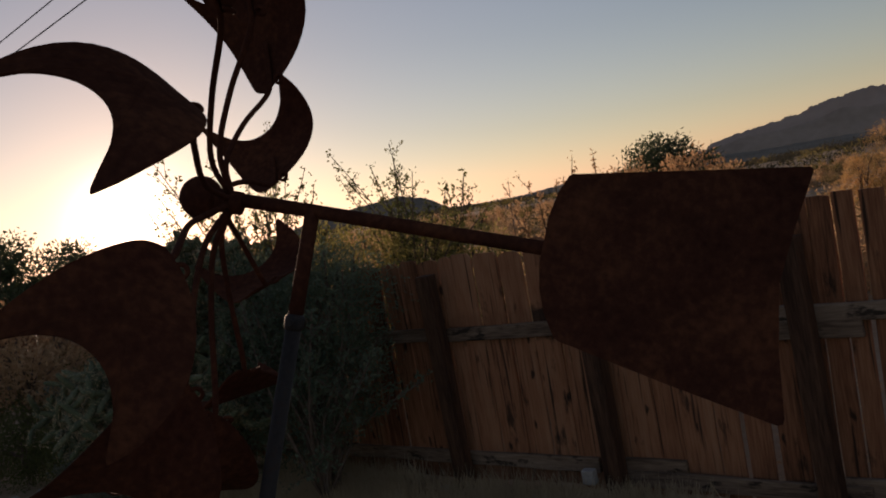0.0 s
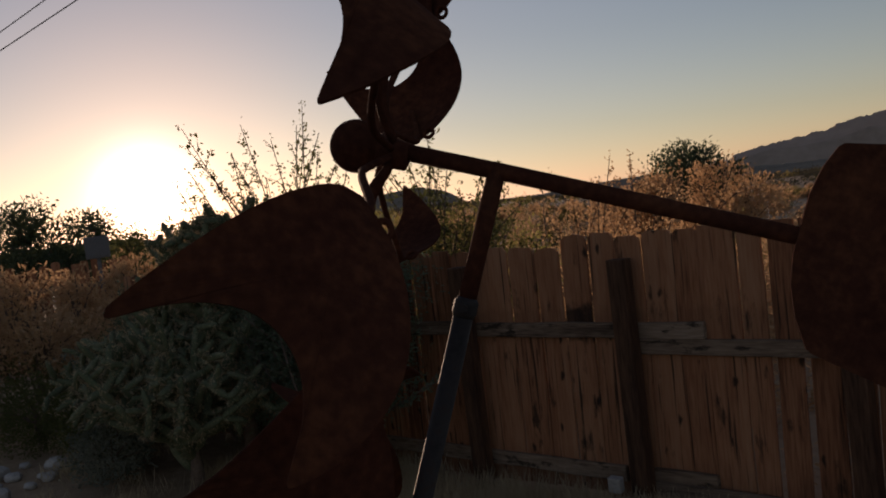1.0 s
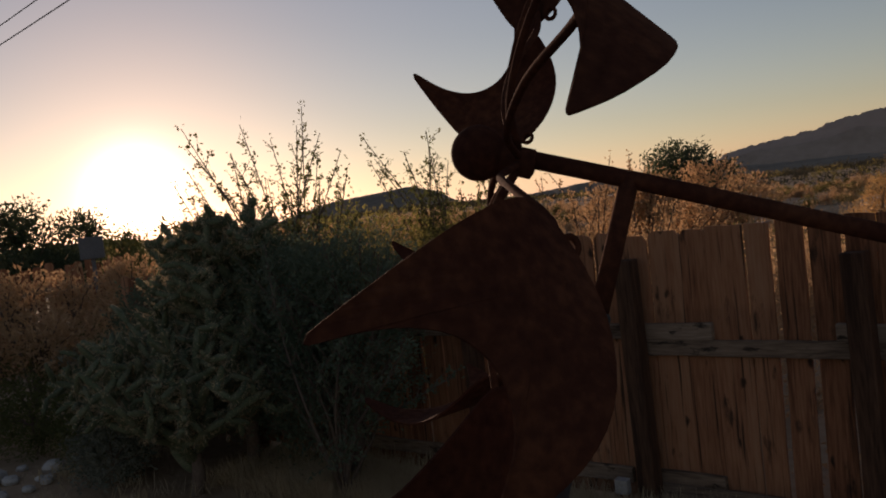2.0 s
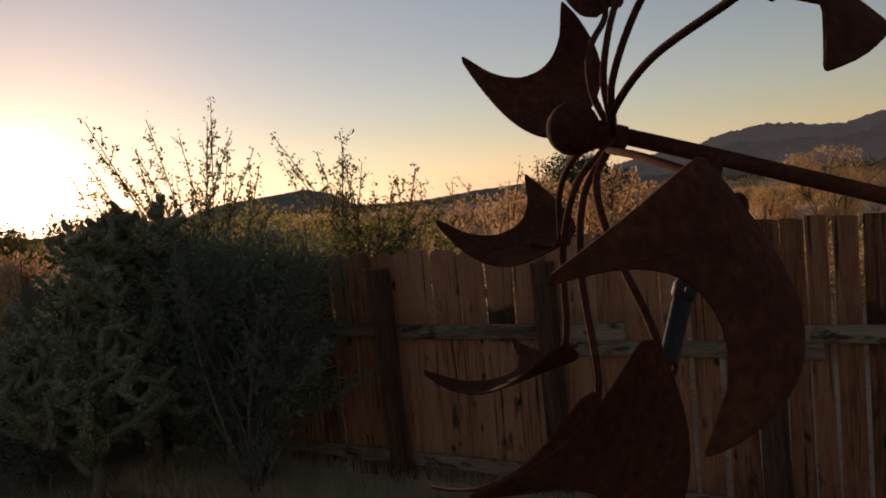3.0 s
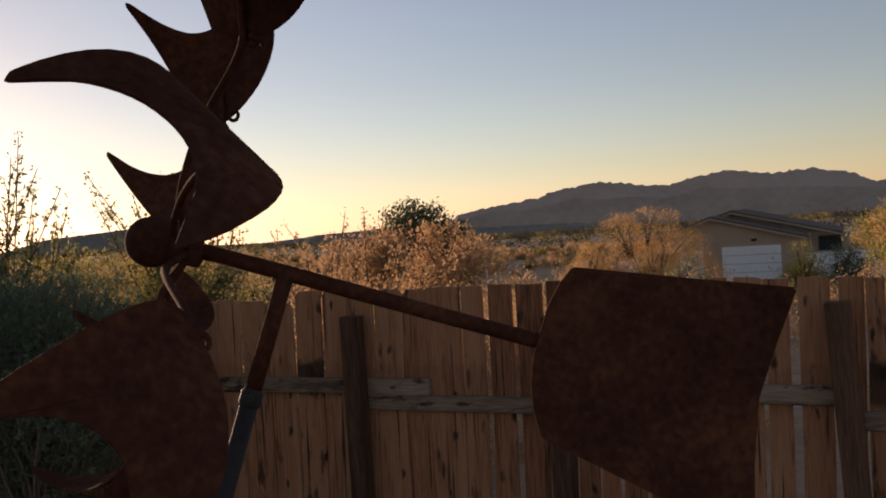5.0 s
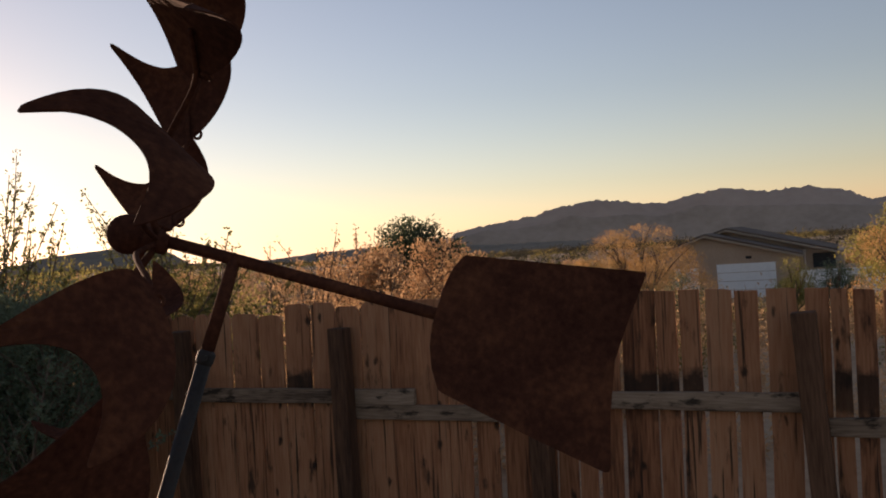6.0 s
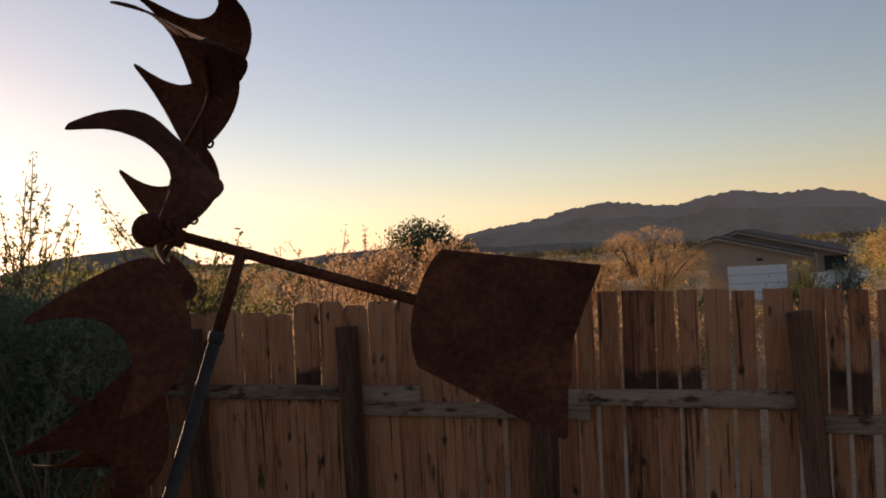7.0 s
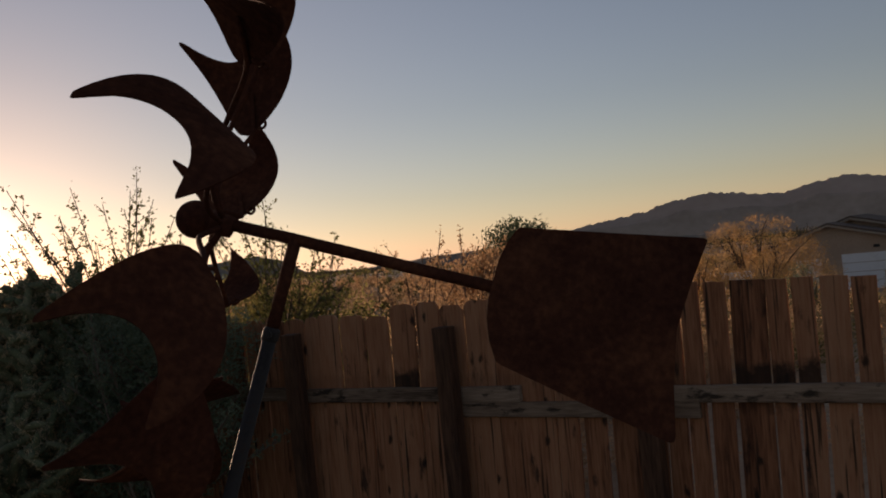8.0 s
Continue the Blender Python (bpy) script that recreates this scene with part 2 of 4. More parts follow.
ROCK = material("pale_fieldstone", [(0.3, 0.27, 0.24), (0.45, 0.42, 0.38), (0.56, 0.53, 0.49)], 0.95, 0, 5, 40, 0.5, 60)
WIRE = material("black_cable_sheath", [(0.03, 0.03, 0.03), (0.06, 0.06, 0.06)], 0.5, 0, 5, 40, 0)
GREYBOX = material("grey_painted_sheet_metal", [(0.12, 0.12, 0.125), (0.17, 0.17, 0.175)], 0.7, 0.0, 3, 30, 0.1, 50)


# ---- mesh helpers ----
def place_mesh(name, me, mat, parent=None, label="", smooth=False):
    me.materials.append(mat)
    if smooth:
        me.polygons.foreach_set("use_smooth", [True] * len(me.polygons))
    ob = new(name, me)
    ob.parent = parent
    if label:
        ob["label"] = label
    return ob


def part(name, bm, mat, parent=None, label="", smooth=False):
    me = bpy.data.meshes.new(name)
    bmesh.ops.recalc_face_normals(bm, faces=bm.faces)
    bm.to_mesh(me)
    bm.free()
    return place_mesh(name, me, mat, parent, label, smooth)


def raw(name, verts, faces, mat, parent=None, label="", smooth=False):
    me = bpy.data.meshes.new(name)
    me.from_pydata(verts, [], faces)
    me.update()
    return place_mesh(name, me, mat, parent, label, smooth)


def tube(bm, pts, radii, seg=8, closed=False):
    """A round bar along a line of points."""
    pts = [Vector(p) for p in pts]
    n = len(pts)
    if not hasattr(radii, "__len__"):
        radii = [radii] * n
    side = None
    rings = []
    for i, p in enumerate(pts):
        if closed:
            d = (pts[(i + 1) % n] - pts[i - 1]).normalized()
        else:
            d = (pts[min(i + 1, n - 1)] - pts[max(i - 1, 0)]).normalized()
        if side is None:
            side = d.cross(Vector((0.31, 0.17, 0.93))).normalized()
        side = (side - d * side.dot(d)).normalized()
        up = d.cross(side)
        rings.append([bm.verts.new(p + (side * math.cos(2 * math.pi * k / seg) + up * math.sin(2 * math.pi * k / seg)) * radii[i]) for k in range(seg)])
    for i in range(n if closed else n - 1):
        a, b = rings[i], rings[(i + 1) % n]
        for k in range(seg):
            bm.faces.new((a[k], a[(k + 1) % seg], b[(k + 1) % seg], b[k]))
    if not closed:
        bm.faces.new(rings[0][::-1])
        bm.faces.new(rings[-1])


def bezier(ctrl, n):
    """Points on a Catmull-Rom line through the control points."""
    c = [Vector(p) for p in ctrl]
    c = [c[0] * 2 - c[1]] + c + [c[-1] * 2 - c[-2]]
    out = []
    for i in range(1, len(c) - 2):
        for k in range(n):
            t = k / n
            a, b, d, e = c[i - 1], c[i], c[i + 1], c[i + 2]
            out.append(0.5 * (2 * b + (d - a) * t + (2 * a - 5 * b + 4 * d - e) * t * t + (3 * b - a - 3 * d + e) * t ** 3))
    out.append(c[-2])
    return out


def box(bm, lo, hi, m=None, bevel=0.0):
    r = bmesh.ops.create_cube(bm, size=1.0)
    s = [hi[i] - lo[i] for i in range(3)]
    c = [(hi[i] + lo[i]) / 2 for i in range(3)]
    t = Matrix.Translation(c) @ Matrix.Diagonal((*s, 1))
    if m is not None:
        t = m @ t
    bmesh.ops.transform(bm, matrix=t, verts=r["verts"])
    if bevel:
        edges = list({e for v in r["verts"] for e in v.link_edges})
        bmesh.ops.bevel(bm, geom=edges, offset=bevel, segments=2, profile=0.5, affect="EDGES")


def thing(name, label, category, at=(0, 0, 0), group="", kind=""):
    ob = tagged(new(name), label, category, group, kind)
    ob.location = at
    return ob


def leaf_cloud(rng, centres, dirs, length, width, curl=0.25):
    """Small folded leaves as verts and faces: numpy arrays of places and of growing directions."""
    n = len(centres)
    dirs = dirs / np.maximum(np.linalg.norm(dirs, axis=1, keepdims=True), 1e-6)
    r = rng.normal(size=(n, 3))
    s = np.cross(dirs, r)
    s /= np.maximum(np.linalg.norm(s, axis=1, keepdims=True), 1e-6)
    nrm = np.cross(dirs, s)
    ln = length * rng.uniform(0.6, 1.3, (n, 1))
    wd = width * rng.uniform(0.6, 1.3, (n, 1))
    a = centres
    b = centres + dirs * ln * 0.5 + s * wd * 0.5 + nrm * wd * curl
    c = centres + dirs * ln
    d = centres + dirs * ln * 0.5 - s * wd * 0.5 + nrm * wd * curl
    v = np.stack([a, b, c, d], 1).reshape(-1, 3)
    i = np.arange(n)[:, None] * 4
    f = np.concatenate([i + np.array([[0, 1, 2]]), i + np.array([[0, 2, 3]])], 0)
    return v, f


def ground_z(x, y):
    """The yard is level; behind the fence the land falls away towards the house."""
    d = math.hypot(x, y)
    t = min(max((y - 7.0) / 45.0, 0.0), 1.0)
    s = min(max((math.degrees(math.atan2(x, y)) + 46.0) / 22.0, 0.0), 1.0) if y > 0 else 0.0
    fall = 2.75 * t * t * (3 - 2 * t) + 0.0175 * max(min(d, 2200.0) - 260.0, 0.0)
    return 0.08 - fall * s * s * (3 - 2 * s)


# ---- ground: one sheet out to the horizon ----
def build_ground():
    rings = [0.0] + [0.35 * 1.16 ** i for i in range(66)]
    rings = [r for r in rings if r < 4700] + [4700]
    seg = 144
    verts, faces = [], []
    for i, r in enumerate(rings):
        for k in range(seg):
            a = 2 * math.pi * k / seg
            x, y = -3 + r * math.cos(a), 4 + r * math.sin(a)
            bumps = 0.05 * noise.noise((x * 0.7, y * 0.7, 0.3)) + 0.018 * noise.noise((x * 3.1, y * 3.1, 2.0))
            verts.append((x, y, ground_z(x, y) + (bumps if r < 90 else 0)))
    for i in range(len(rings) - 1):
        for k in range(seg):
            k2 = (k + 1) % seg
            faces.append((i * seg + k, i * seg + k2, (i + 1) * seg + k2, (i + 1) * seg + k))
    ob = raw("ground", verts, faces, SOIL, smooth=True)
    tagged(ob, "pale sandy desert soil, level yard and open land", "ground", kind="structure")


build_ground()


# ---- mountains and hills ----
def ridge_line(profile, az):
    for (a0, e0), (a1, e1) in zip(profile, profile[1:]):
        if a0 <= az <= a1:
            t = (az - a0) / (a1 - a0)
            t = t * t * (3 - 2 * t) * 0.5 + t * 0.5
            return e0 + (e1 - e0) * t
    return -0.4


def build_range(name, label, profile, dist, depth, mat, rough, step, seed):
    """A strip of land whose skyline follows the profile: (azimuth, elevation) in degrees."""
    a0, a1 = profile[0][0], profile[-1][0]
    cols = int((a1 - a0) / step)
    rows = 26
    verts, faces = [], []
    for j in range(rows):
        v = j / (rows - 1)
        d = dist - depth * (1 - v) if v <= 0.86 else dist + depth * (v - 0.86)
        for i in range(cols + 1):
            az = a0 + (a1 - a0) * i / cols
            top = dist * math.tan(radians(ridge_line(profile, az))) + 2.1
            p = (az * 0.9 + seed, v * 4.0, seed)
            wob = noise.fractal(p, 1.0, 2.0, 5)
            gully = abs(noise.noise((az * 0.8 + 1.4 * v + seed, v * 1.6, 5.0))) + 0.5 * abs(noise.noise((az * 2.1 - 1.1 * v + seed, v * 3.1, 8.0)))
            rise = min(v / 0.86, 1.0) if v <= 0.86 else 1.0 - (v - 0.86) * 4.0
            s = rise ** 1.25 if v <= 0.86 else rise
            z = -46 + (top + 46) * s
            mask = math.sin(math.pi * min(v / 0.86, 1.0)) if v < 0.86 else 0.0
            z += (wob * 0.02 - gully * 0.012) * (top + 6) * mask
            z += noise.fractal((az * 2.6, seed, v * 5.0), 1.0, 2.2, 4) * rough * s ** 6
            verts.append((d * math.sin(radians(az)), d * math.cos(radians(az)), z))
    for j in range(rows - 1):
        for i in range(cols):
            a = j * (cols + 1) + i
            faces.append((a, a + 1, a + cols + 2, a + cols + 1))
    ob = raw(name, verts, faces, mat, smooth=True)
    tagged(ob, label, "mountain", kind="structure")


FAR_RANGE = [(-34, -0.4), (-28, 0.15), (-25, 0.5), (-23, 1.05), (-19.5, 1.45), (-17, 2.08), (-15, 2.27), (-13.6, 2.12), (-12, 1.83), (-10.5, 1.8), (-9, 2.14),
             (-6.8, 2.4), (-4.5, 2.0), (-2, 2.1), (-0.7, 1.82), (1.4, 1.06), (6, 0.8), (12, 1.3), (20, 0.9), (32, 0.2)]
NEAR_HILLS = [(-100, 0.3), (-84, 0.7), (-70, 0.35), (-64, 0.45), (-60.5, -0.02), (-56, -0.1), (-53, 0.2), (-49.5, 0.95), (-46.6, 1.13), (-44.4, 1.3), (-43, 0.98),
              (-40.7, -0.2), (-36.8, -0.1), (-32.5, 0.17), (-28, 0.3), (-22, -0.1), (-12, -0.3)]
FOOT_RANGE = [(-34, -0.5), (-27, -0.1), (-24, 0.5), (-22, 0.85), (-20.5, 0.78), (-18.5, 0.95), (-16.5, 1.4), (-15, 1.15), (-13, 1.2), (-11, 0.95), (-8.5, 1.45), (-6, 1.2), (-2, 0.95), (3, 0.5), (12, 0.6), (32, 0)]
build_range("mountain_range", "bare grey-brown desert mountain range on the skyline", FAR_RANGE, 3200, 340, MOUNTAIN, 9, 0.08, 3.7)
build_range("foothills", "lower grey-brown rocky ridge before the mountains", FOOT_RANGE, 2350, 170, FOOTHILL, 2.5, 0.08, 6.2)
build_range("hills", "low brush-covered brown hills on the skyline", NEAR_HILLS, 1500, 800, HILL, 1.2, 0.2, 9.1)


# ---- wooden fence ----
FENCE_Y = 5.0
GROUND_Z = 0.08


def board_mesh(w, h, t, top, seed):
    """An upright board, dog-eared (0), flat (1) or rounded (2) at the top, a little warped."""
    r = random.Random(seed)
    ear = min(0.035, w * 0.28)
    if top == 0:
        prof = [(-w / 2, h - ear), (-w / 2 + ear * 0.8, h), (w / 2 - ear * 0.8, h), (w / 2, h - ear)]
    elif top == 1:
        prof = [(-w / 2, h), (-w * 0.15, h + r.uniform(-0.004, 0.004)), (w * 0.2, h), (w / 2, h + r.uniform(-0.008, 0.004))]
    else:
        prof = [(-w / 2, h - ear * 1.1), (-w * 0.33, h - ear * 0.25), (w * 0.1, h), (w * 0.4, h - ear * 0.3), (w / 2, h - ear * 1.2)]
    left = [(-w / 2 + r.uniform(-0.005, 0.005), h * k / 4) for k in range(4)]
    right = [(w / 2 + r.uniform(-0.005, 0.005), h * k / 4) for k in range(4)]
    outline = left + prof + right[::-1]
    bow = r.uniform(-0.006, 0.006)
    front = [(x, -t / 2 + bow * math.sin(math.pi * z / h), z) for x, z in outline]
    back = [(x, t / 2 + bow * math.sin(math.pi * z / h), z) for x, z in outline]
    n = len(outline)
    faces = [tuple(range(n)), tuple(range(2 * n - 1, n - 1, -1))]
    faces += [(i, i + n, (i + 1) % n + n, (i + 1) % n) for i in range(n)]
    return front + back, faces


WET = (-1.42, -1.21, -1.085, -0.315, -0.215, -3.715)
TOP_X = (-4.3, -4.04, -3.8, -3.62, -3.4, -3.2, -2.98, -2.2, -1.5, -0.9, -0.5, -0.2, 1.0)
TOP_Z = (1.77, 1.751, 1.748, 1.816, 1.817, 1.78, 1.803, 1.81, 1.815, 1.797, 1.782, 1.765, 1.75)


def build_fence():
    fence = thing("fence", "weathered brown cedar board fence with grey rails", "fence", (0, FENCE_Y, 0))
    spans = [(-4.70, -4.51), (-4.49, -4.39), (-4.375, -4.185), (-4.165, -3.955), (-3.93, -3.745), (-3.715, -3.53), (-3.51, -3.335), (-3.31, -3.135), (-3.115, -2.92),
             (-2.91, -2.745), (-2.735, -2.52), (-2.51, -2.375), (-2.34, -2.195), (-2.155, -1.995), (-1.985, -1.835), (-1.82, -1.705), (-1.69, -1.585), (-1.565, -1.445),
             (-1.42, -1.235), (-1.21, -1.105), (-1.085, -0.975), (-0.96, -0.825), (-0.79, -0.67), (-0.63, -0.48), (-0.45, -0.335), (-0.315, -0.23), (-0.215, -0.115), (-0.09, 0.005)]
    r = random.Random(5)
    x = -4.72
    while x > -9.6:
        w = r.uniform(0.15, 0.2)
        spans.append((x - w, x))
        x -= w + r.uniform(0.008, 0.03)
    x = 0.025
    while x < 4.0:
        w = r.uniform(0.1, 0.16)
        spans.append((x, x + w))
        x += w + r.uniform(0.012, 0.03)
    for i, (x0, x1) in enumerate(sorted(spans)):
        mid = (x0 + x1) / 2
        top = float(np.interp(mid, TOP_X, TOP_Z)) + r.uniform(-0.008, 0.008)
        low = 0.1 + r.uniform(-0.02, 0.03)
        shape = 1 if mid > -2.8 else r.choice((0, 2, 2, 0))
        v, f = board_mesh(x1 - x0 + (0.0 if mid > -2.6 else 0.006), top - low, 0.018, shape, 100 + i)
        b = raw("picket", v, f, CEDAR_STAINED if any(abs(x0 - q) < 0.004 for q in WET) else CEDAR, fence)
        b.location = (mid, r.uniform(-0.004, 0.004), low)
        b.location.x -= 0.03
        b.rotation_euler = (r.uniform(-0.008, 0.008), 0.024 + r.uniform(-0.008, 0.008), r.uniform(-0.02, 0.02))
    # posts stand in front of the rails
    posts = [(-8.6, 1.66), (-7.3, 1.62), (-6.0, 1.65), (-4.52, 1.665), (-3.215, 1.655), (-1.885, 1.63), (-0.37, 1.675), (1.1, 1.64), (2.6, 1.65)]
    for i, (px, top) in enumerate(posts):
        bm = bmesh.new()
        box(bm, (-0.06, -0.05, 0.0), (0.06, 0.05, top - 0.02), bevel=0.007)
        p = part("post", bm, POST_WOOD, fence)
        p.location = (px, -0.125, 0.02)
        p.rotation_euler = (r.uniform(-0.01, 0.015), -0.045 if i == 6 else r.uniform(-0.015, 0.01), r.uniform(-0.08, 0.08))
    rails = [(-8.6, -7.3, 1.2), (-7.3, -6.0, 1.19), (-6.0, -4.55, 1.2), (-4.5, -3.27, 1.195), (-3.2, -2.74, 1.2), (-3.21, -1.62, 1.1), (-2.05, -1.94, 1.2), (-1.86, -0.44, 1.195), (-0.36, 1.12, 1.07),
             (1.1, 2.62, 1.12), (-8.6, -7.3, 0.27), (-7.3, -6.0, 0.26), (-6.0, -4.62, 0.27), (-4.62, -3.38, 0.27), (-3.29, -2.76, 0.285), (-3.19, -1.7, 0.21), (-1.9, -0.4, 0.24), (-0.36, 1.12, 0.2), (1.1, 2.62, 0.22)]
    for i, (x0, x1, z) in enumerate(rails):
        bm = bmesh.new()
        for k in range(6):
            box(bm, ((x1 - x0) * k / 6, -0.019, -0.05), ((x1 - x0) * (k + 1) / 6, 0.019, 0.05))
        bmesh.ops.remove_doubles(bm, verts=bm.verts, dist=0.0005)
        bmesh.ops.delete(bm, geom=[f for f in bm.faces if abs(f.normal.x) > 0.9 and 0.001 < f.calc_center_median().x < x1 - x0 - 0.001], context="FACES_ONLY")
        bmesh.ops.bevel(bm, geom=[e for e in bm.edges if e.is_manifold and e.calc_face_angle(0) > 1.0], offset=0.005, segments=1, affect="EDGES")
        for v in bm.verts:
            v.co.z += 0.008 * noise.noise((v.co.x * 3 + i, 0, v.co.z * 9))
            v.co.y += 0.004 * noise.noise((v.co.x * 5 + i, 3.0, 0))
        p = part("rail", bm, RAIL_WOOD, fence)
        p.location = (x0, -0.03 if abs(z - 0.21) > 0.001 else -0.055, z)
        p.rotation_euler = (0, r.uniform(-0.006, 0.006), 0)
    return fence


build_fence()


# ---- wind spinner ----
TEE = Vector((-0.746, 0.79, 2.137))
AX_X, AX_Y, AX_Z = Vector((0.80834, 0.48599, -0.33226)), Vector((-0.54424, 0.83208, -0.10699)), Vector((0.22447, 0.26732, 0.9371))
SPIN = Matrix((AX_X, AX_Y, AX_Z)).transposed().to_4x4()
SPIN.translation = TEE
BLADES, PHASE, REACH = 10, 20.5, 0.185
YAW, PITCH = radians(9.86), radians(5.18)


def blade_outline():
    """A fin-like crescent: back corner at (0, 0), front horn at (1, 1), side horn at (1, -1)."""
    return [Vector(o) for o in ((-0.12, -0.08), (-0.06, 0.16), (0.1, 0.38), (0.36, 0.62), (0.68, 0.84), (0.94, 0.99), (0.99, 1.0), (1.0, 0.94), (0.87, 0.72), (0.75, 0.46), (0.66, 0.14), (0.64, -0.2), (0.69, -0.5),
                                (0.81, -0.76), (0.96, -0.93), (1.01, -1.0), (0.99, -1.06), (0.84, -1.2), (0.6, -1.27), (0.36, -1.18), (0.12, -0.88), (-0.05, -0.46))]


def build_spinner():
    top = thing("wind_spinner", "rusted steel wind spinner with crescent blades and tail vane", "wind spinner", TEE)
    top.matrix_world = SPIN

    def bar(name, pts, rad, mat, seg=14, label=""):
        bm = bmesh.new()
        tube(bm, pts, rad, seg)
        return part(name, bm, mat, top, label, True)

    bar("boom", [(-0.075, 0, 0.003), (0.0, 0, 0.0035), (0.12, 0, 0.003), (0.3, 0, 0.003)], 0.0062, RUST)
    bar("upper_post", [(0, 0, 0.003), (0, 0, -0.05), (0, 0, -0.098)], 0.0066, RUST)
    bar("collar", [(0, 0, -0.088), (0, 0, -0.091), (0, 0, -0.099), (0, 0, -0.102)], [0.007, 0.0088, 0.0088, 0.0075], PIPE)
    bm = bmesh.new()
    bmesh.ops.create_cone(bm, cap_ends=True, segments=6, radius1=0.0032, radius2=0.0032, depth=0.006, matrix=Matrix.Translation((0, -0.0115, -0.095)) @ Matrix.Rotation(radians(90), 4, "X"))
    part("set_screw", bm, PIPE, top, "small hexagonal set screw")
    bar("lower_pole", [(0, 0, -0.098), (0.003, 0, -0.5), (0.006, 0, -1.3), (0.006, 0, -2.2)], 0.0071, PIPE, 16, "grey galvanised lower pole")
    # tail vane: a plate in the plane of boom and pole
    edge = [(0.2035, 0.006), (0.2045, 0.03), (0.209, 0.05), (0.2155, 0.0645), (0.2185, 0.067), (0.31, 0.083), (0.401, 0.0995), (0.404, 0.098), (0.4035, 0.092), (0.397, 0.05), (0.392, 0.004),
            (0.4, -0.05), (0.412, -0.1), (0.4115, -0.105), (0.407, -0.1065), (0.32, -0.09), (0.229, -0.071), (0.224, -0.0685), (0.213, -0.05), (0.206, -0.03), (0.203, -0.01)]
    bm = bmesh.new()
    fr = [bm.verts.new((x, -0.0065, z)) for x, z in edge]
    bk = [bm.verts.new((x, -0.0095, z)) for x, z in edge]
    bm.faces.new(fr), bm.faces.new(bk[::-1])
    for i in range(len(edge)):
        j = (i + 1) % len(edge)
        bm.faces.new((fr[i], bk[i], bk[j], fr[j]))
    part("tail_vane", bm, RUST, top, "rusted flat steel tail vane")
    # hub: ball, neck and collar
    bm = bmesh.new()
    bmesh.ops.create_uvsphere(bm, u_segments=28, v_segments=18, radius=0.0195, matrix=Matrix.Translation((-0.104, 0, 0)))
    part("hub_ball", bm, RUST, top, "rusted steel ball at the hub", True)
    bar("hub_collar", [(-0.09, 0, 0), (-0.088, 0, 0), (-0.066, 0, 0), (-0.064, 0, 0)], [0.006, 0.0105, 0.0105, 0.006], RUST, 18)
    outline = [Vector((p.x, p.y)) for p in bezier([(o.x, o.y, 0) for o in blade_outline() + blade_outline()[:1]], 3)[:-1]]
    ax = Vector((math.cos(YAW) * math.cos(PITCH), math.sin(YAW), math.sin(PITCH))).normalized()
    az = (Vector((0, 0, 1)) - ax * ax.z).normalized()
    ay = az.cross(ax)
    hub, seat = Vector((-0.077, 0, 0)), Vector((-0.0451, -0.0119, -0.0067))
    for k in range(BLADES):
        phi = radians(PHASE + 360.0 * k / BLADES)
        rad = ay * math.cos(phi) + az * math.sin(phi)
        tau = az * math.cos(phi) - ay * math.sin(phi)

        def at(x, t, r):
            return seat + ax * x + tau * t + rad * (REACH + r)

        corner, horn1, horn2 = at(-0.031, -0.029, 0), at(-0.121, 0.010, 0.072), at(-0.034, 0.076, 0.082)
        ep = (horn1 + horn2) / 2 - corner
        eq = (horn1 - horn2) / 2
        nrm = ep.cross(eq).normalized()
        if nrm.dot(rad) > 0:
            nrm = -nrm

        def spot(p, q, off):
            """A place on the blade, which is rolled so that its middle stands out from the hub."""
            return corner + ep * p + eq * q + nrm * (off - 0.082 * p * (1 - p))

        # curved rod from the hub to the back of the blade
        root = hub + rad * 0.009
        line = bezier([root, hub + rad * 0.045 - ax * 0.012, hub + rad * 0.1 - ax * 0.008 - tau * 0.01, spot(-0.14, -0.22, 0.004), spot(0.06, -0.22, 0.004), spot(0.3, -0.2, 0.003)], 6)
        bm = bmesh.new()
        tube(bm, line, 0.0027, 8)
        part("rod", bm, RUST, top, "", True)
        # rolled plate, built in rings round its middle
        bm = bmesh.new()
        n = len(outline)
        sides = []
        for off in (0.0, -0.0018):
            mid_vert = bm.verts.new(spot(0.3, -0.2, off))
            rings = [[bm.verts.new(spot(0.3 + (o.x - 0.3) * f, -0.2 + (o.y + 0.2) * f, off)) for o in outline] for f in (0.25, 0.5, 0.75, 1.0)]
            for i in range(n):
                j = (i + 1) % n
                bm.faces.new((mid_vert, rings[0][i], rings[0][j]))
                for a, b in zip(rings, rings[1:]):
                    bm.faces.new((a[i], b[i], b[j], a[j]))
            sides.append(rings[-1])
        for i in range(n):
            j = (i + 1) % n
            bm.faces.new((sides[0][i], sides[0][j], sides[1][j], sides[1][i]))
        part("blade", bm, RUST, top)
        # small eye at the rod's end
        bm = bmesh.new()
        eye = spot(-0.06, -0.42, 0)
        tube(bm, [eye + (ep.normalized() * math.cos(2 * math.pi * i / 12) + eq.normalized() * math.sin(2 * math.pi * i / 12)) * 0.0045 for i in range(12)], 0.0018, 6, closed=True)
        part("eye", bm, RUST, top, "", True)
    return top


build_spinner()

# ---- planting helpers ----
def stems_mesh(lines, r0, r1, seg=5):
    bm = bmesh.new()
    for ln in lines:
        n = len(ln)
        tube(bm, ln, [r0 + (r1 - r0) * i / (n - 1) for i in range(n)], seg)
    return bm


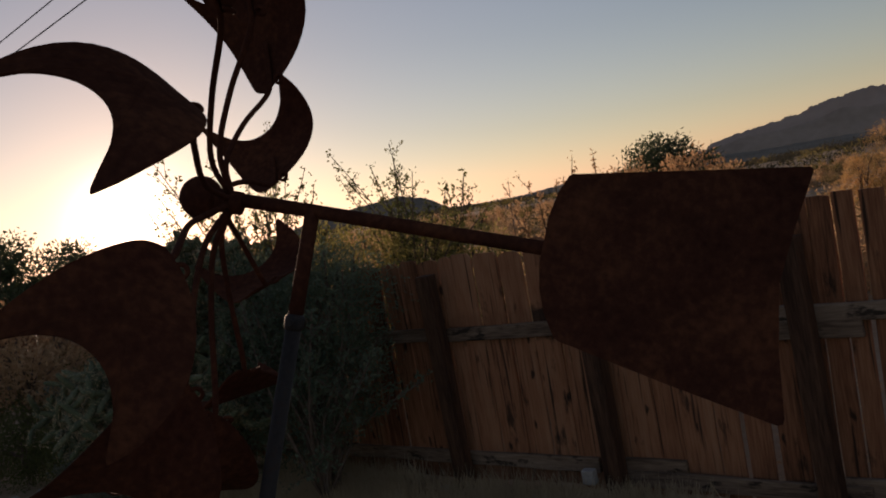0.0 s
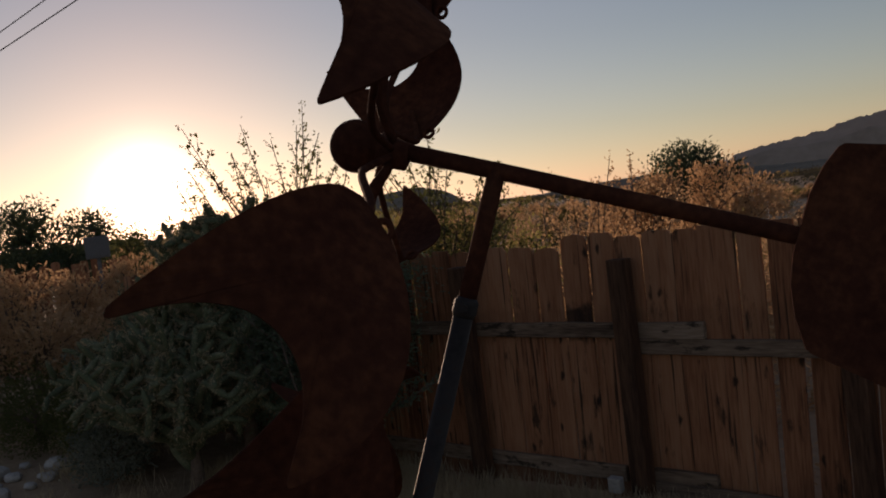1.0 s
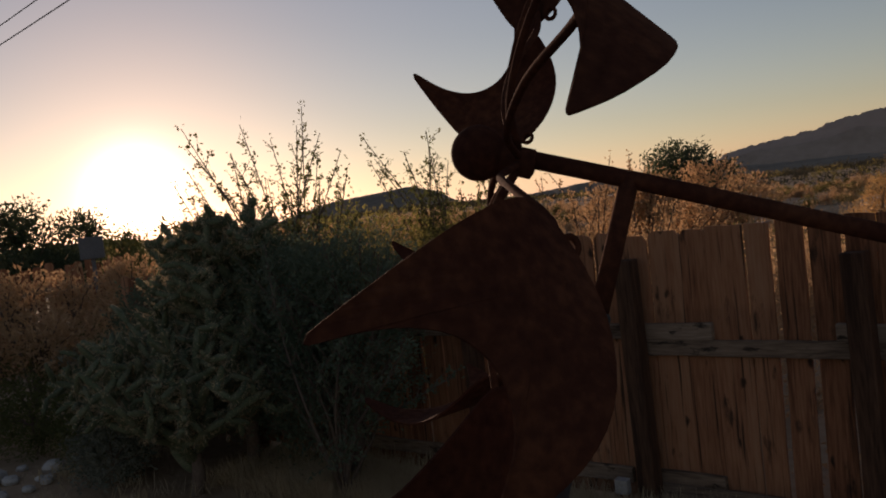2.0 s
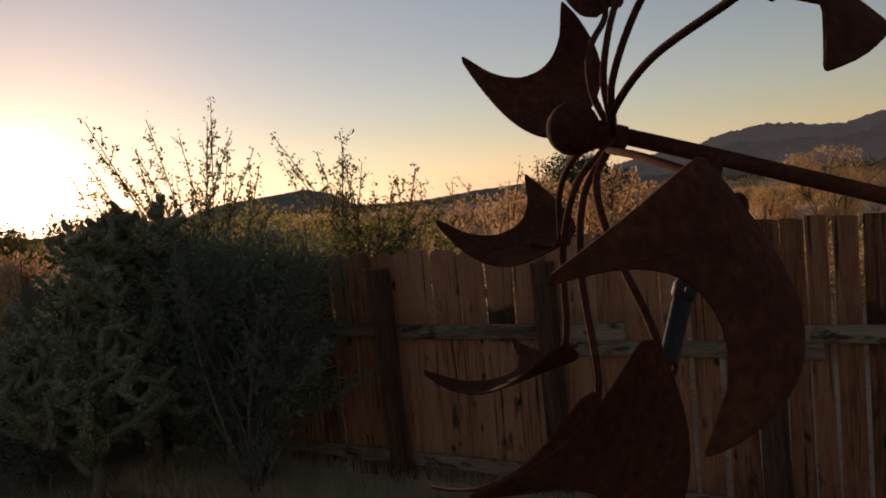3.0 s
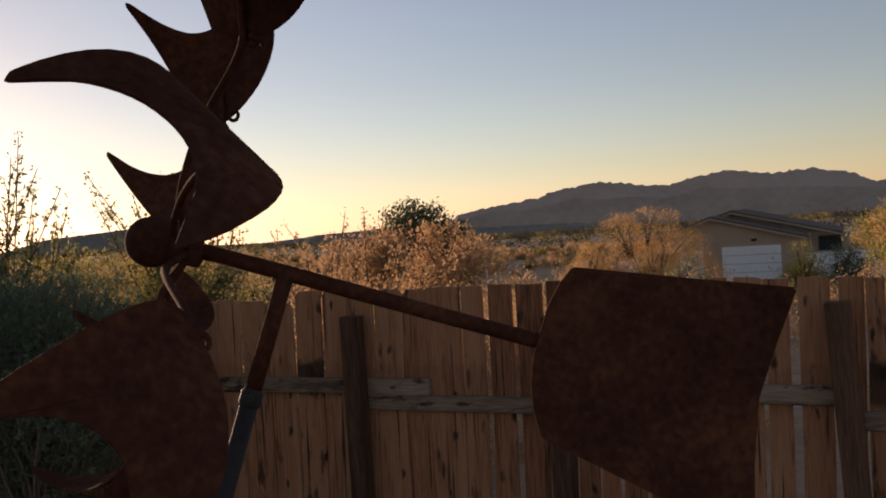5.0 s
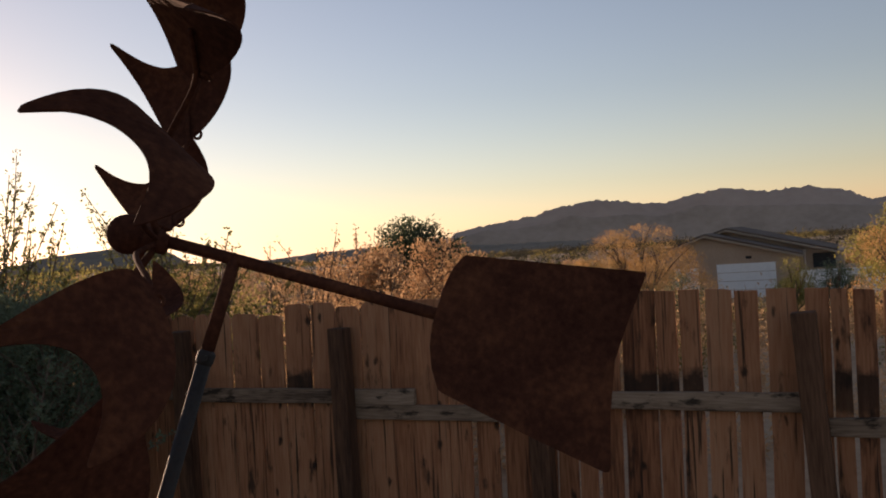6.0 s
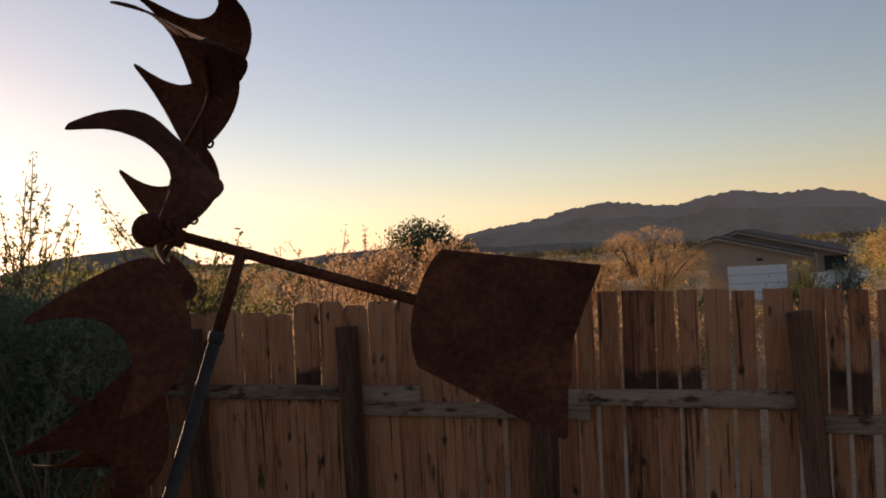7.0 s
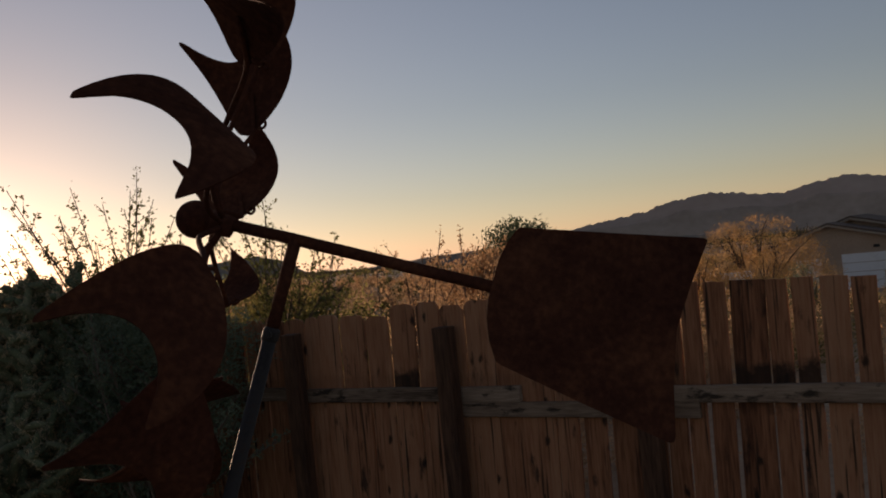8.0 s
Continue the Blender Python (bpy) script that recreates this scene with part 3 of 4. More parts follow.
def sprig_shrub(name, label, base, tips, mat, seed, leaf=0.028, twigs=9, leaves=11, group=""):
    """Long wands from one root, set with side twigs and small leaves."""
    r = random.Random(seed)
    rng = np.random.default_rng(seed)
    top = thing(name, label, "shrub", base, group)
    b = Vector(base)
    wands, side, lc, ld = [], [], [], []
    spread = [Vector(t) for t in tips]
    spread += [t + Vector((r.uniform(-0.35, 0.35), r.uniform(-0.3, 0.3), r.uniform(-0.55, -0.12))) for t in spread]
    for tip in spread:
        t = tip - b
        sag = Vector((r.uniform(-0.6, 0.6), r.uniform(-0.6, 0.6), r.uniform(-0.1, 0.15)))
        ln = bezier([(0, 0, 0), t * 0.35 + Vector((-t.x * 0.18, -t.y * 0.18, 0.1)) + sag * 0.4, t * 0.7 + Vector((-t.x * 0.1, -t.y * 0.1, 0.05)) + sag * 0.3, t], 7)
        wands.append(ln)
        for k in range(twigs):
            f = 0.35 + 0.62 * (k + r.random()) / twigs
            i = min(int(f * (len(ln) - 1)), len(ln) - 2)
            p = ln[i]
            d = (ln[i + 1] - ln[i]).normalized()
            out = (d * 0.8 + Vector((r.uniform(-1, 1), r.uniform(-1, 1), r.uniform(-0.5, 0.7)))).normalized()
            tw = out * r.uniform(0.16, 0.5) * (1.3 - f)
            twig = [p, p + tw * 0.5 + Vector((0, 0, 0.015)), p + tw]
            side.append(twig)
            for q in range(leaves):
                g = r.uniform(0.15, 1.05)
                lc.append(p + tw * g + Vector((r.gauss(0, 0.012), r.gauss(0, 0.012), r.gauss(0, 0.012))))
                ld.append(out + Vector((r.gauss(0, 0.8), r.gauss(0, 0.8), r.gauss(0, 0.8))))
        for q in range(55):
            i = r.randint(len(ln) * 5 // 10, len(ln) - 1)
            lc.append(ln[i] + Vector((r.gauss(0, 0.022), r.gauss(0, 0.022), r.gauss(0, 0.03))))
            ld.append(Vector((r.gauss(0, 1), r.gauss(0, 1), r.gauss(0.3, 1))))
    part("woody_frame", stems_mesh(wands, 0.014, 0.0035), BARK, top)
    part("twig_growth", stems_mesh(side, 0.0035, 0.0018, 4), BARK, top)["kind"] = "stuff"
    v, f = leaf_cloud(rng, np.array([tuple(c) for c in lc]), np.array([tuple(c) for c in ld]), leaf, leaf * 0.62)
    raw("foliage", v.tolist(), f.tolist(), mat, top)["kind"] = "stuff"
    return top


def blob_points(rng, blobs, n):
    w = np.array([b[1][0] * b[1][1] * b[1][2] for b in blobs]) ** 0.7
    w /= w.sum()
    cs, ds = [], []
    for (c, s), k in zip(blobs, (w * n).astype(int)):
        d = rng.normal(size=(k, 3))
        d /= np.linalg.norm(d, axis=1, keepdims=True)
        rad = rng.uniform(0.35, 1.0, (k, 1)) ** 0.6 * (1 + 0.18 * np.sin(d[:, :1] * 7 + c[0] * 5) * np.cos(d[:, 1:2] * 6 + c[1] * 3))
        cs.append(np.array(c) + d * rad * np.array(s))
        ds.append(d + rng.normal(size=(k, 3)) * 0.7 + np.array([0, 0, 0.3]))
    return np.concatenate(cs), np.concatenate(ds)


def clumps(rng, cs, ds, each, spread):
    """Each place becomes a small spray of leaves."""
    n = len(cs)
    c = np.repeat(cs, each, 0) + rng.normal(size=(n * each, 3)) * spread
    d = np.repeat(ds, each, 0) + rng.normal(size=(n * each, 3)) * 0.6
    return c, d


def leafy(name, label, category, base, blobs, mat, n, leaf, seed, trunk=0.03, each=6, spread=0.05, group="", slim=0.45):
    """A bush or tree: limbs from the root to each clump, and a crown of sprays of leaves."""
    r = random.Random(seed)
    rng = np.random.default_rng(seed)
    top = thing(name, label, category, base, group)
    b = np.array(base)
    rel = [((c[0] - b[0], c[1] - b[1], c[2] - b[2]), s) for c, s in blobs]
    limbs = []
    for c, s in rel:
        cv = Vector(c)
        limbs.append(bezier([(r.uniform(-0.3, 0.3) * trunk, r.uniform(-0.3, 0.3) * trunk, -0.03), cv * 0.45 + Vector((0, 0, cv.z * 0.12)), cv], 5))
        for k in range(3):
            d = Vector((r.gauss(0, 1), r.gauss(0, 1), abs(r.gauss(0, 1)))).normalized()
            limbs.append(bezier([cv * 0.6 + Vector((0, 0, cv.z * 0.08)), cv * 0.9 + Vector((d.x * s[0], d.y * s[1], d.z * s[2])) * 0.4, cv + Vector((d.x * s[0], d.y * s[1], d.z * s[2])) * 0.95], 4))
    part("trunk" if category == "tree" else "woody_frame", stems_mesh(limbs, trunk, trunk * 0.15, 6), BARK, top)
    cs, ds = blob_points(rng, rel, n // each)
    cs, ds = clumps(rng, cs, ds, each, spread)
    v, f = leaf_cloud(rng, cs, ds, leaf, leaf * slim)
    raw("crown" if category == "tree" else "foliage", v.tolist(), f.tolist(), mat, top)["kind"] = "stuff"
    return top


# shrubs in and behind the yard's left corner
sprig_shrub("creosote_bush", "tall open creosote bush with long leafy wands", (-7.1, 5.35, 0.08),
            [(-7.28, 4.51, 3.08), (-7.24, 5.86, 3.27), (-7.38, 5.2, 3.12), (-6.24, 5.2, 2.87), (-6.06, 5.25, 2.69), (-7.58, 5.2, 2.86), (-7.07, 5.3, 2.93), (-6.66, 5.3, 3.0), (-8.2, 5.2, 2.58), (-7.9, 4.9, 2.75),
             (-6.4, 5.6, 2.55), (-7.5, 5.5, 2.6), (-6.8, 5.0, 2.55), (-6.9, 5.7, 2.75), (-8.6, 5.5, 2.9), (-6.55, 5.15, 2.4), (-7.2, 5.0, 2.4), (-7.7, 5.6, 2.35)], LEAF_GREEN, 11, 0.038, 11, 10)
sprig_shrub("willow_bush", "wispy green desert bush rising behind the fence", (-6.1, 6.5, 0.08),
            [(-6.9, 6.3, 2.9), (-6.76, 6.3, 2.66), (-6.02, 6.3, 2.83), (-5.79, 6.3, 2.52), (-5.31, 6.46, 2.4), (-5.18, 6.3, 2.38), (-5.41, 6.3, 2.33), (-6.34, 6.3, 2.67), (-6.1, 6.4, 2.7), (-5.6, 6.5, 2.3),
             (-6.5, 6.5, 2.4), (-5.9, 6.2, 2.3), (-6.3, 6.7, 2.35), (-5.3, 6.7, 2.05), (-5.0, 6.4, 2.1), (-5.55, 6.2, 2.1)], LEAF_GREEN, 12, 0.038, 11, 10)
sprig_shrub("wand_bush", "thin tan desert bush with bare wands behind the fence", (-5.4, 8.0, 0.0),
            [(-5.12, 8.0, 2.38), (-5.99, 8.0, 2.28), (-5.27, 8.0, 2.21), (-4.9, 8.2, 2.1), (-5.6, 8.3, 2.15), (-6.2, 8.2, 2.0)], BRUSH_TAN, 13, 0.036, 10, 13)
sprig_shrub("wand_bush", "thin tan desert bush with bare wands behind the fence", (-5.6, 9.2, -0.02),
            [(-5.48, 9.0, 2.42), (-6.6, 9.0, 2.33), (-4.85, 9.0, 2.15), (-4.27, 9.0, 2.17), (-6.1, 9.3, 2.1), (-5.2, 9.4, 2.2), (-4.5, 9.3, 1.95)], BRUSH_TAN, 14, 0.036, 10, 13)
leafy("acacia_bush", "dense dark green feathery bush against the fence", "shrub", (-5.5, 4.45, 0.08),
      [((-5.35, 4.5, 1.5), (0.55, 0.34, 0.5)), ((-4.95, 4.55, 1.65), (0.36, 0.24, 0.3)), ((-6.1, 4.5, 1.5), (0.6, 0.45, 0.55)), ((-5.7, 4.4, 0.85), (0.65, 0.4, 0.5)), ((-5.1, 4.55, 1.1), (0.36, 0.22, 0.34)), ((-6.5, 4.6, 0.9), (0.6, 0.5, 0.6)),
       ((-5.5, 4.55, 1.75), (0.45, 0.3, 0.22)), ((-6.3, 4.7, 1.72), (0.45, 0.35, 0.26)), ((-5.15, 4.5, 1.8), (0.3, 0.22, 0.2))],
      LEAF_TEAL, 27000, 0.045, 21, 0.022, 8, 0.085, slim=0.28)
sprig_shrub("feathery_bush", "feathery blue-green bush with arching sprays before the fence", (-5.45, 4.3, 0.08),
            [(-4.72, 4.4, 1.5), (-4.8, 4.35, 1.85), (-4.7, 4.45, 1.15), (-5.2, 4.2, 2.0), (-5.8, 4.15, 2.0), (-6.3, 4.2, 1.95), (-5.0, 4.1, 1.3), (-5.5, 4.05, 1.6), (-4.9, 4.25, 0.9), (-6.0, 4.0, 1.5)], LEAF_TEAL, 15, 0.034, 12, 14)
leafy("corner_bush", "dark leafy bush in the fence corner", "shrub", (-7.7, 4.9, 0.08),
      [((-7.6, 4.9, 1.5), (0.6, 0.5, 0.6)), ((-8.2, 4.7, 1.2), (0.6, 0.5, 0.6)), ((-7.0, 5.0, 1.6), (0.6, 0.4, 0.55)), ((-7.5, 4.8, 0.8), (0.8, 0.5, 0.5)), ((-8.7, 4.9, 1.3), (0.5, 0.5, 0.5)), ((-7.1, 5.2, 1.75), (0.6, 0.4, 0.3)), ((-7.9, 5.1, 1.7), (0.6, 0.45, 0.3))],
      LEAF_TEAL, 24000, 0.05, 22, 0.03, 8, 0.05, slim=0.4)
leafy("hedge_bush", "loose olive-green bush just behind the fence", "shrub", (-6.2, 6.3, 0.08),
      [((-6.6, 6.2, 1.6), (0.6, 0.4, 0.5)), ((-5.9, 6.3, 1.6), (0.55, 0.4, 0.45)), ((-5.3, 6.4, 1.5), (0.45, 0.35, 0.4)), ((-7.3, 6.3, 1.7), (0.6, 0.4, 0.5)), ((-6.2, 6.3, 0.9), (0.8, 0.4, 0.6))],
      LEAF_YELLOW, 16000, 0.045, 23, 0.025, 6, 0.06, slim=0.4)
for i, (bx, by, h, w) in enumerate([(-8.6, 4.0, 0.9, 0.6), (-9.4, 4.5, 1.1, 0.7), (-8.9, 5.2, 1.2, 0.7), (-10.3, 5.0, 1.2, 0.8), (-7.9, 3.75, 0.6, 0.45), (-9.9, 3.9, 0.8, 0.6), (-11.0, 4.4, 1.1, 0.8)]):
    leafy("low_shrub", "low dusty green desert shrub on bare soil", "shrub", (bx, by, 0.08), [((bx, by, 0.1 + h * 0.5), (w, w * 0.8, h * 0.5)), ((bx + 0.3 * w, by - 0.1, 0.1 + h * 0.35), (w * 0.8, w * 0.7, h * 0.4))],
          LEAF_GREY if i % 3 == 1 else LEAF_GREEN, 5000, 0.04, 30 + i, 0.014, 7, 0.04, "low shrubs of the yard")


def cholla(base, seed, height=0.5, low=0.12, reach=0.36, thick=0.042):
    """A branching cactus of knobbly joints, bristling with pale spines."""
    r = random.Random(seed)
    rng = np.random.default_rng(seed)
    top = thing("cholla_cactus", "grey-green cholla cactus with drooping spiny jointed arms", "cactus", base)
    trunk, arms, sc, sd = bmesh.new(), bmesh.new(), [], []
    tube(trunk, bezier([(0, 0, -0.03), (0.05, 0.02, height * 0.4), (-0.02, 0.03, height)], 5), [0.055] * 6 + [0.045] * 5, 10)

    def joint(p, d, length, rad, level):
        n = 6
        bend = Vector((r.gauss(0, 0.25), r.gauss(0, 0.25), r.gauss(0.05, 0.25)))
        ln = [p + d * length * k / (n - 1) + bend * length * 0.3 * (k / (n - 1)) ** 2 for k in range(n)]
        prof = [0.6, 0.95, 1.05, 1.0, 0.92, 0.45]
        tube(arms, ln, [rad * q * r.uniform(0.92, 1.08) for q in prof], 8)
        for k in range(46):
            c = ln[r.randint(0, n - 1)] + Vector((r.gauss(0, 0.2), r.gauss(0, 0.2), r.gauss(0, 0.2))) * rad
            o = Vector((r.gauss(0, 1), r.gauss(0, 1), r.gauss(0, 1))).normalized()
            sc.append(c + o * rad * 0.85)
            sd.append(o)
        if level < 5:
            kids = (3, 3, 2, 2, 2)[level]
            for k in range(kids):
                if level > 2 and r.random() < 0.25:
                    continue
                lift = 0.45 if level < 3 else r.choice((0.5, 0.3, -0.5))
                nd = (d * 0.5 + Vector((r.gauss(0, 0.8), r.gauss(0, 0.6), lift))).normalized()
                joint(ln[-1] if k == 0 else ln[r.randint(3, n - 1)], nd, length * r.uniform(0.75, 0.98), rad * 0.9, level + 1)

    for a in range(8):
        th = a * 0.8 + r.uniform(-0.2, 0.2)
        joint(Vector((0, 0.02, r.uniform(low, height))), Vector((math.cos(th) * 1.0, math.sin(th) * 0.7, r.uniform(0.1, 1.1))).normalized(), reach, thick, 0)
    part("trunk", trunk, BARK, top, "", True)
    part("jointed_growth", arms, CACTUS, top, "", True)["kind"] = "stuff"
    v, f = leaf_cloud(rng, np.array([tuple(c) for c in sc]), np.array([tuple(c) for c in sd]), 0.034, 0.006)
    raw("spine_cover", v.tolist(), f.tolist(), STRAW, top, "pale straw-coloured spines")["kind"] = "stuff"


cholla((-6.75, 3.85, 0.08), 3)
cholla((-7.6, 4.25, 0.08), 8)
cholla((-6.7, 4.38, 0.08), 5, 1.72, 1.15, 0.23, 0.046)


# ---- open land behind the fence ----
def brush_field(name, label, mat, places, seed, leaf, per):
    rng = np.random.default_rng(seed)
    vs, fs, off = [], [], 0
    for x, y, h, w in places:
        z = ground_z(x, y)
        k = int(per)
        d = rng.normal(size=(k, 3))
        d[:, 2] = np.abs(d[:, 2]) + 0.1
        d /= np.linalg.norm(d, axis=1, keepdims=True)
        rad = rng.uniform(0.3, 1.0, (k, 1)) * (0.8 + 0.3 * np.sin(d[:, :1] * 6 + x) * np.cos(d[:, 1:2] * 5 + y))
        c = np.array([x, y, z]) + d * rad * np.array([w, w, h])
        v, f = leaf_cloud(rng, c, d + rng.normal(size=(k, 3)) * 0.6, leaf * (0.6 + 0.05 * math.hypot(x, y) ** 0.9), leaf * 0.4 * (0.6 + 0.05 * math.hypot(x, y) ** 0.9))
        vs.append(v), fs.append(f + off)
        off += len(v)
    ob = raw(name, np.concatenate(vs).tolist(), np.concatenate(fs).tolist(), mat)
    tagged(ob, label, "brush", kind="stuff")


rb = random.Random(77)
near_tan = [(rb.uniform(-11, -3.2), rb.uniform(6.3, 13), 0, 0) for _ in range(95)]
near_tan = [(x, y, (2.0 - 0.028 * y - ground_z(x, y)) * rb.uniform(0.72, 1.0), rb.uniform(0.5, 0.9)) for x, y, _, _ in near_tan]
brush_field("tan_brush", "dense dry tan desert brush behind the fence", BRUSH_TAN, near_tan, 51, 0.05, 1700)
low_tan = [(rb.uniform(-3.2, 3.4), rb.uniform(5.7, 11.5), rb.uniform(0.45, 0.9), rb.uniform(0.35, 0.7)) for _ in range(16)]
brush_field("tan_brush", "low dry tan brush on the soil behind the fence", BRUSH_TAN, low_tan, 58, 0.05, 700)
mid = []
while len(mid) < 900:
    d, a = rb.uniform(13, 150), rb.uniform(-66, 12)
    x, y = d * math.sin(radians(a)), d * math.cos(radians(a))
    if y > 6.4 and not (-16 < x < 3 and 52 < y < 82):
        mid.append((x, y, rb.uniform(0.6, 1.6) * (1.2 if a < -20 else 1.0), rb.uniform(0.6, 1.7)))
while len(mid) < 1180:
    d, a = rb.uniform(14, 52), rb.uniform(-31, -9)
    mid.append((d * math.sin(radians(a)), d * math.cos(radians(a)), rb.uniform(0.7, 1.5), rb.uniform(0.6, 1.3)))
brush_field("tan_brush", "scattered dry tan and rust desert brush on open land", BRUSH_TAN, mid[:600] + mid[960:], 52, 0.055, 560)
brush_field("olive_brush", "scattered olive-green desert brush on open land", BRUSH_OLIVE, mid[600:960], 53, 0.055, 560)
far = []
while len(far) < 2400:
    d, a = rb.uniform(12.2, 36) ** 2, rb.uniform(-75, 14) if len(far) % 3 else rb.uniform(-30, 8)
    far.append((d * math.sin(radians(a)), d * math.cos(radians(a)), rb.uniform(1.2, 3.4), rb.uniform(1.5, 5)))
brush_field("far_brush", "far desert scrub on the plain", SCRUB, far[::2] + far[1::4], 54, 0.09, 60)
brush_field("far_brush", "far dry scrub on the plain", BRUSH_OLIVE, far[3::4], 55, 0.09, 60)


def polar(az, d, el=None):
    x, y = -0.3 + d * math.sin(radians(az)), 0.2 + d * math.cos(radians(az))
    return (x, y, ground_z(x, y) if el is None else 2.13 + d * math.tan(radians(el)))


def tree_at(name, label, az, d, top_el, width, mat, seed, n, leaf, squat=0.75):
    b = polar(az, d)
    topz = polar(az, d, top_el)[2]
    h = topz - b[2]
    r = random.Random(seed)
    blobs = []
    for k in range(9):
        f = r.uniform(0.35, 0.86)
        w = width * (0.5 if f < 0.7 else 0.34)
        blobs.append(((b[0] + r.uniform(-1, 1) * w * 0.75, b[1] + r.uniform(-1, 1) * w * 0.6, b[2] + h * f), (w * 0.5, w * 0.45, h * 0.16 * squat / 0.75)))
    blobs.append(((b[0], b[1], topz - h * 0.1), (width * 0.22, width * 0.2, h * 0.1)))
    return leafy(name, label, "tree", b, blobs, mat, n, leaf, seed, h * 0.01, 7, leaf * 1.1)


tree_at("evergreen_tree", "dark green round-crowned tree on the open land", -27.3, 44, 1.65, 6.6, LEAF_DARK, 61, 12000, 0.2)
tree_at("tawny_tree", "dry tawny palo verde tree beside the house", -12.2, 36, 0.45, 6.0, LEAF_GOLD, 86, 24000, 0.07, 0.95)
tree_at("tawny_shrub", "dry tan shrub on the open land", -15.6, 30, -1.5, 2.4, LEAF_GOLD, 81, 7000, 0.065)
tree_at("tawny_shrub", "dry tan shrub on the open land", -12.0, 29, -2.0, 2.2, LEAF_GOLD, 82, 6000, 0.065)
tree_at("yellow_tree", "yellow-green desert tree near the house", 3.2, 38, 0.75, 4.2, LEAF_YELLOW, 63, 9000, 0.15)
tree_at("rust_tree", "small rust-coloured dry tree", 3.2, 24, -0.3, 2.6, LEAF_GOLD, 64, 9000, 0.055)
tree_at("green_shrub", "small green shrub before the house", -3.2, 26, -2.3, 1.6, LEAF_YELLOW, 65, 7000, 0.055)
tree_at("green_shrub", "small green shrub before the house", -0.6, 27, -2.6, 1.9, LEAF_TEAL, 66, 7000, 0.055)
tree_at("green_shrub", "small green shrub before the house", -9.8, 25, -2.9, 1.3, LEAF_TEAL, 67, 6000, 0.05)
tree_at("tawny_shrub", "dry tan shrub on the open land", -25.2, 28, 0.4, 3.4, BRUSH_TAN, 68, 6000, 0.13)
tree_at("tawny_shrub", "dry tan shrub on the open land", -29.6, 26, 0.2, 3.0, BRUSH_TAN, 69, 6000, 0.13)
tree_at("roadside_tree", "dark tree against the sunset glow", -68.2, 33, 3.0, 3.9, LEAF_DARK, 70, 8000, 0.17)
tree_at("roadside_tree", "dark tree against the sunset glow", -65.4, 36, 2.0, 3.0, LEAF_DARK, 71, 6000, 0.17)
tree_at("roadside_shrub", "dark leafy shrub against the sunset glow", -62.6, 27, 0.7, 3.2, LEAF_GREEN, 72, 6000, 0.12)
tree_at("roadside_shrub", "dark leafy shrub against the sunset glow", -59.4, 22, 0.9, 2.8, LEAF_GREEN, 73, 6000, 0.11)
tree_at("roadside_shrub", "dry yellow shrub before the far fence", -68.5, 11.5, -0.9, 1.8, BRUSH_TAN, 74, 5000, 0.07)
tree_at("roadside_shrub", "dry yellow shrub before the far fence", -71.5, 12.5, -0.7, 1.8, BRUSH_TAN, 75, 5000, 0.07)
tree_at("roadside_shrub", "dry yellow shrub before the far fence", -65.8, 12.5, -1.2, 1.6, BRUSH_TAN, 76, 5000, 0.07)
tree_at("roadside_shrub", "dry yellow shrub before the far fence", -62.5, 13.5, -0.8, 1.8, BRUSH_TAN, 77, 5000, 0.07)


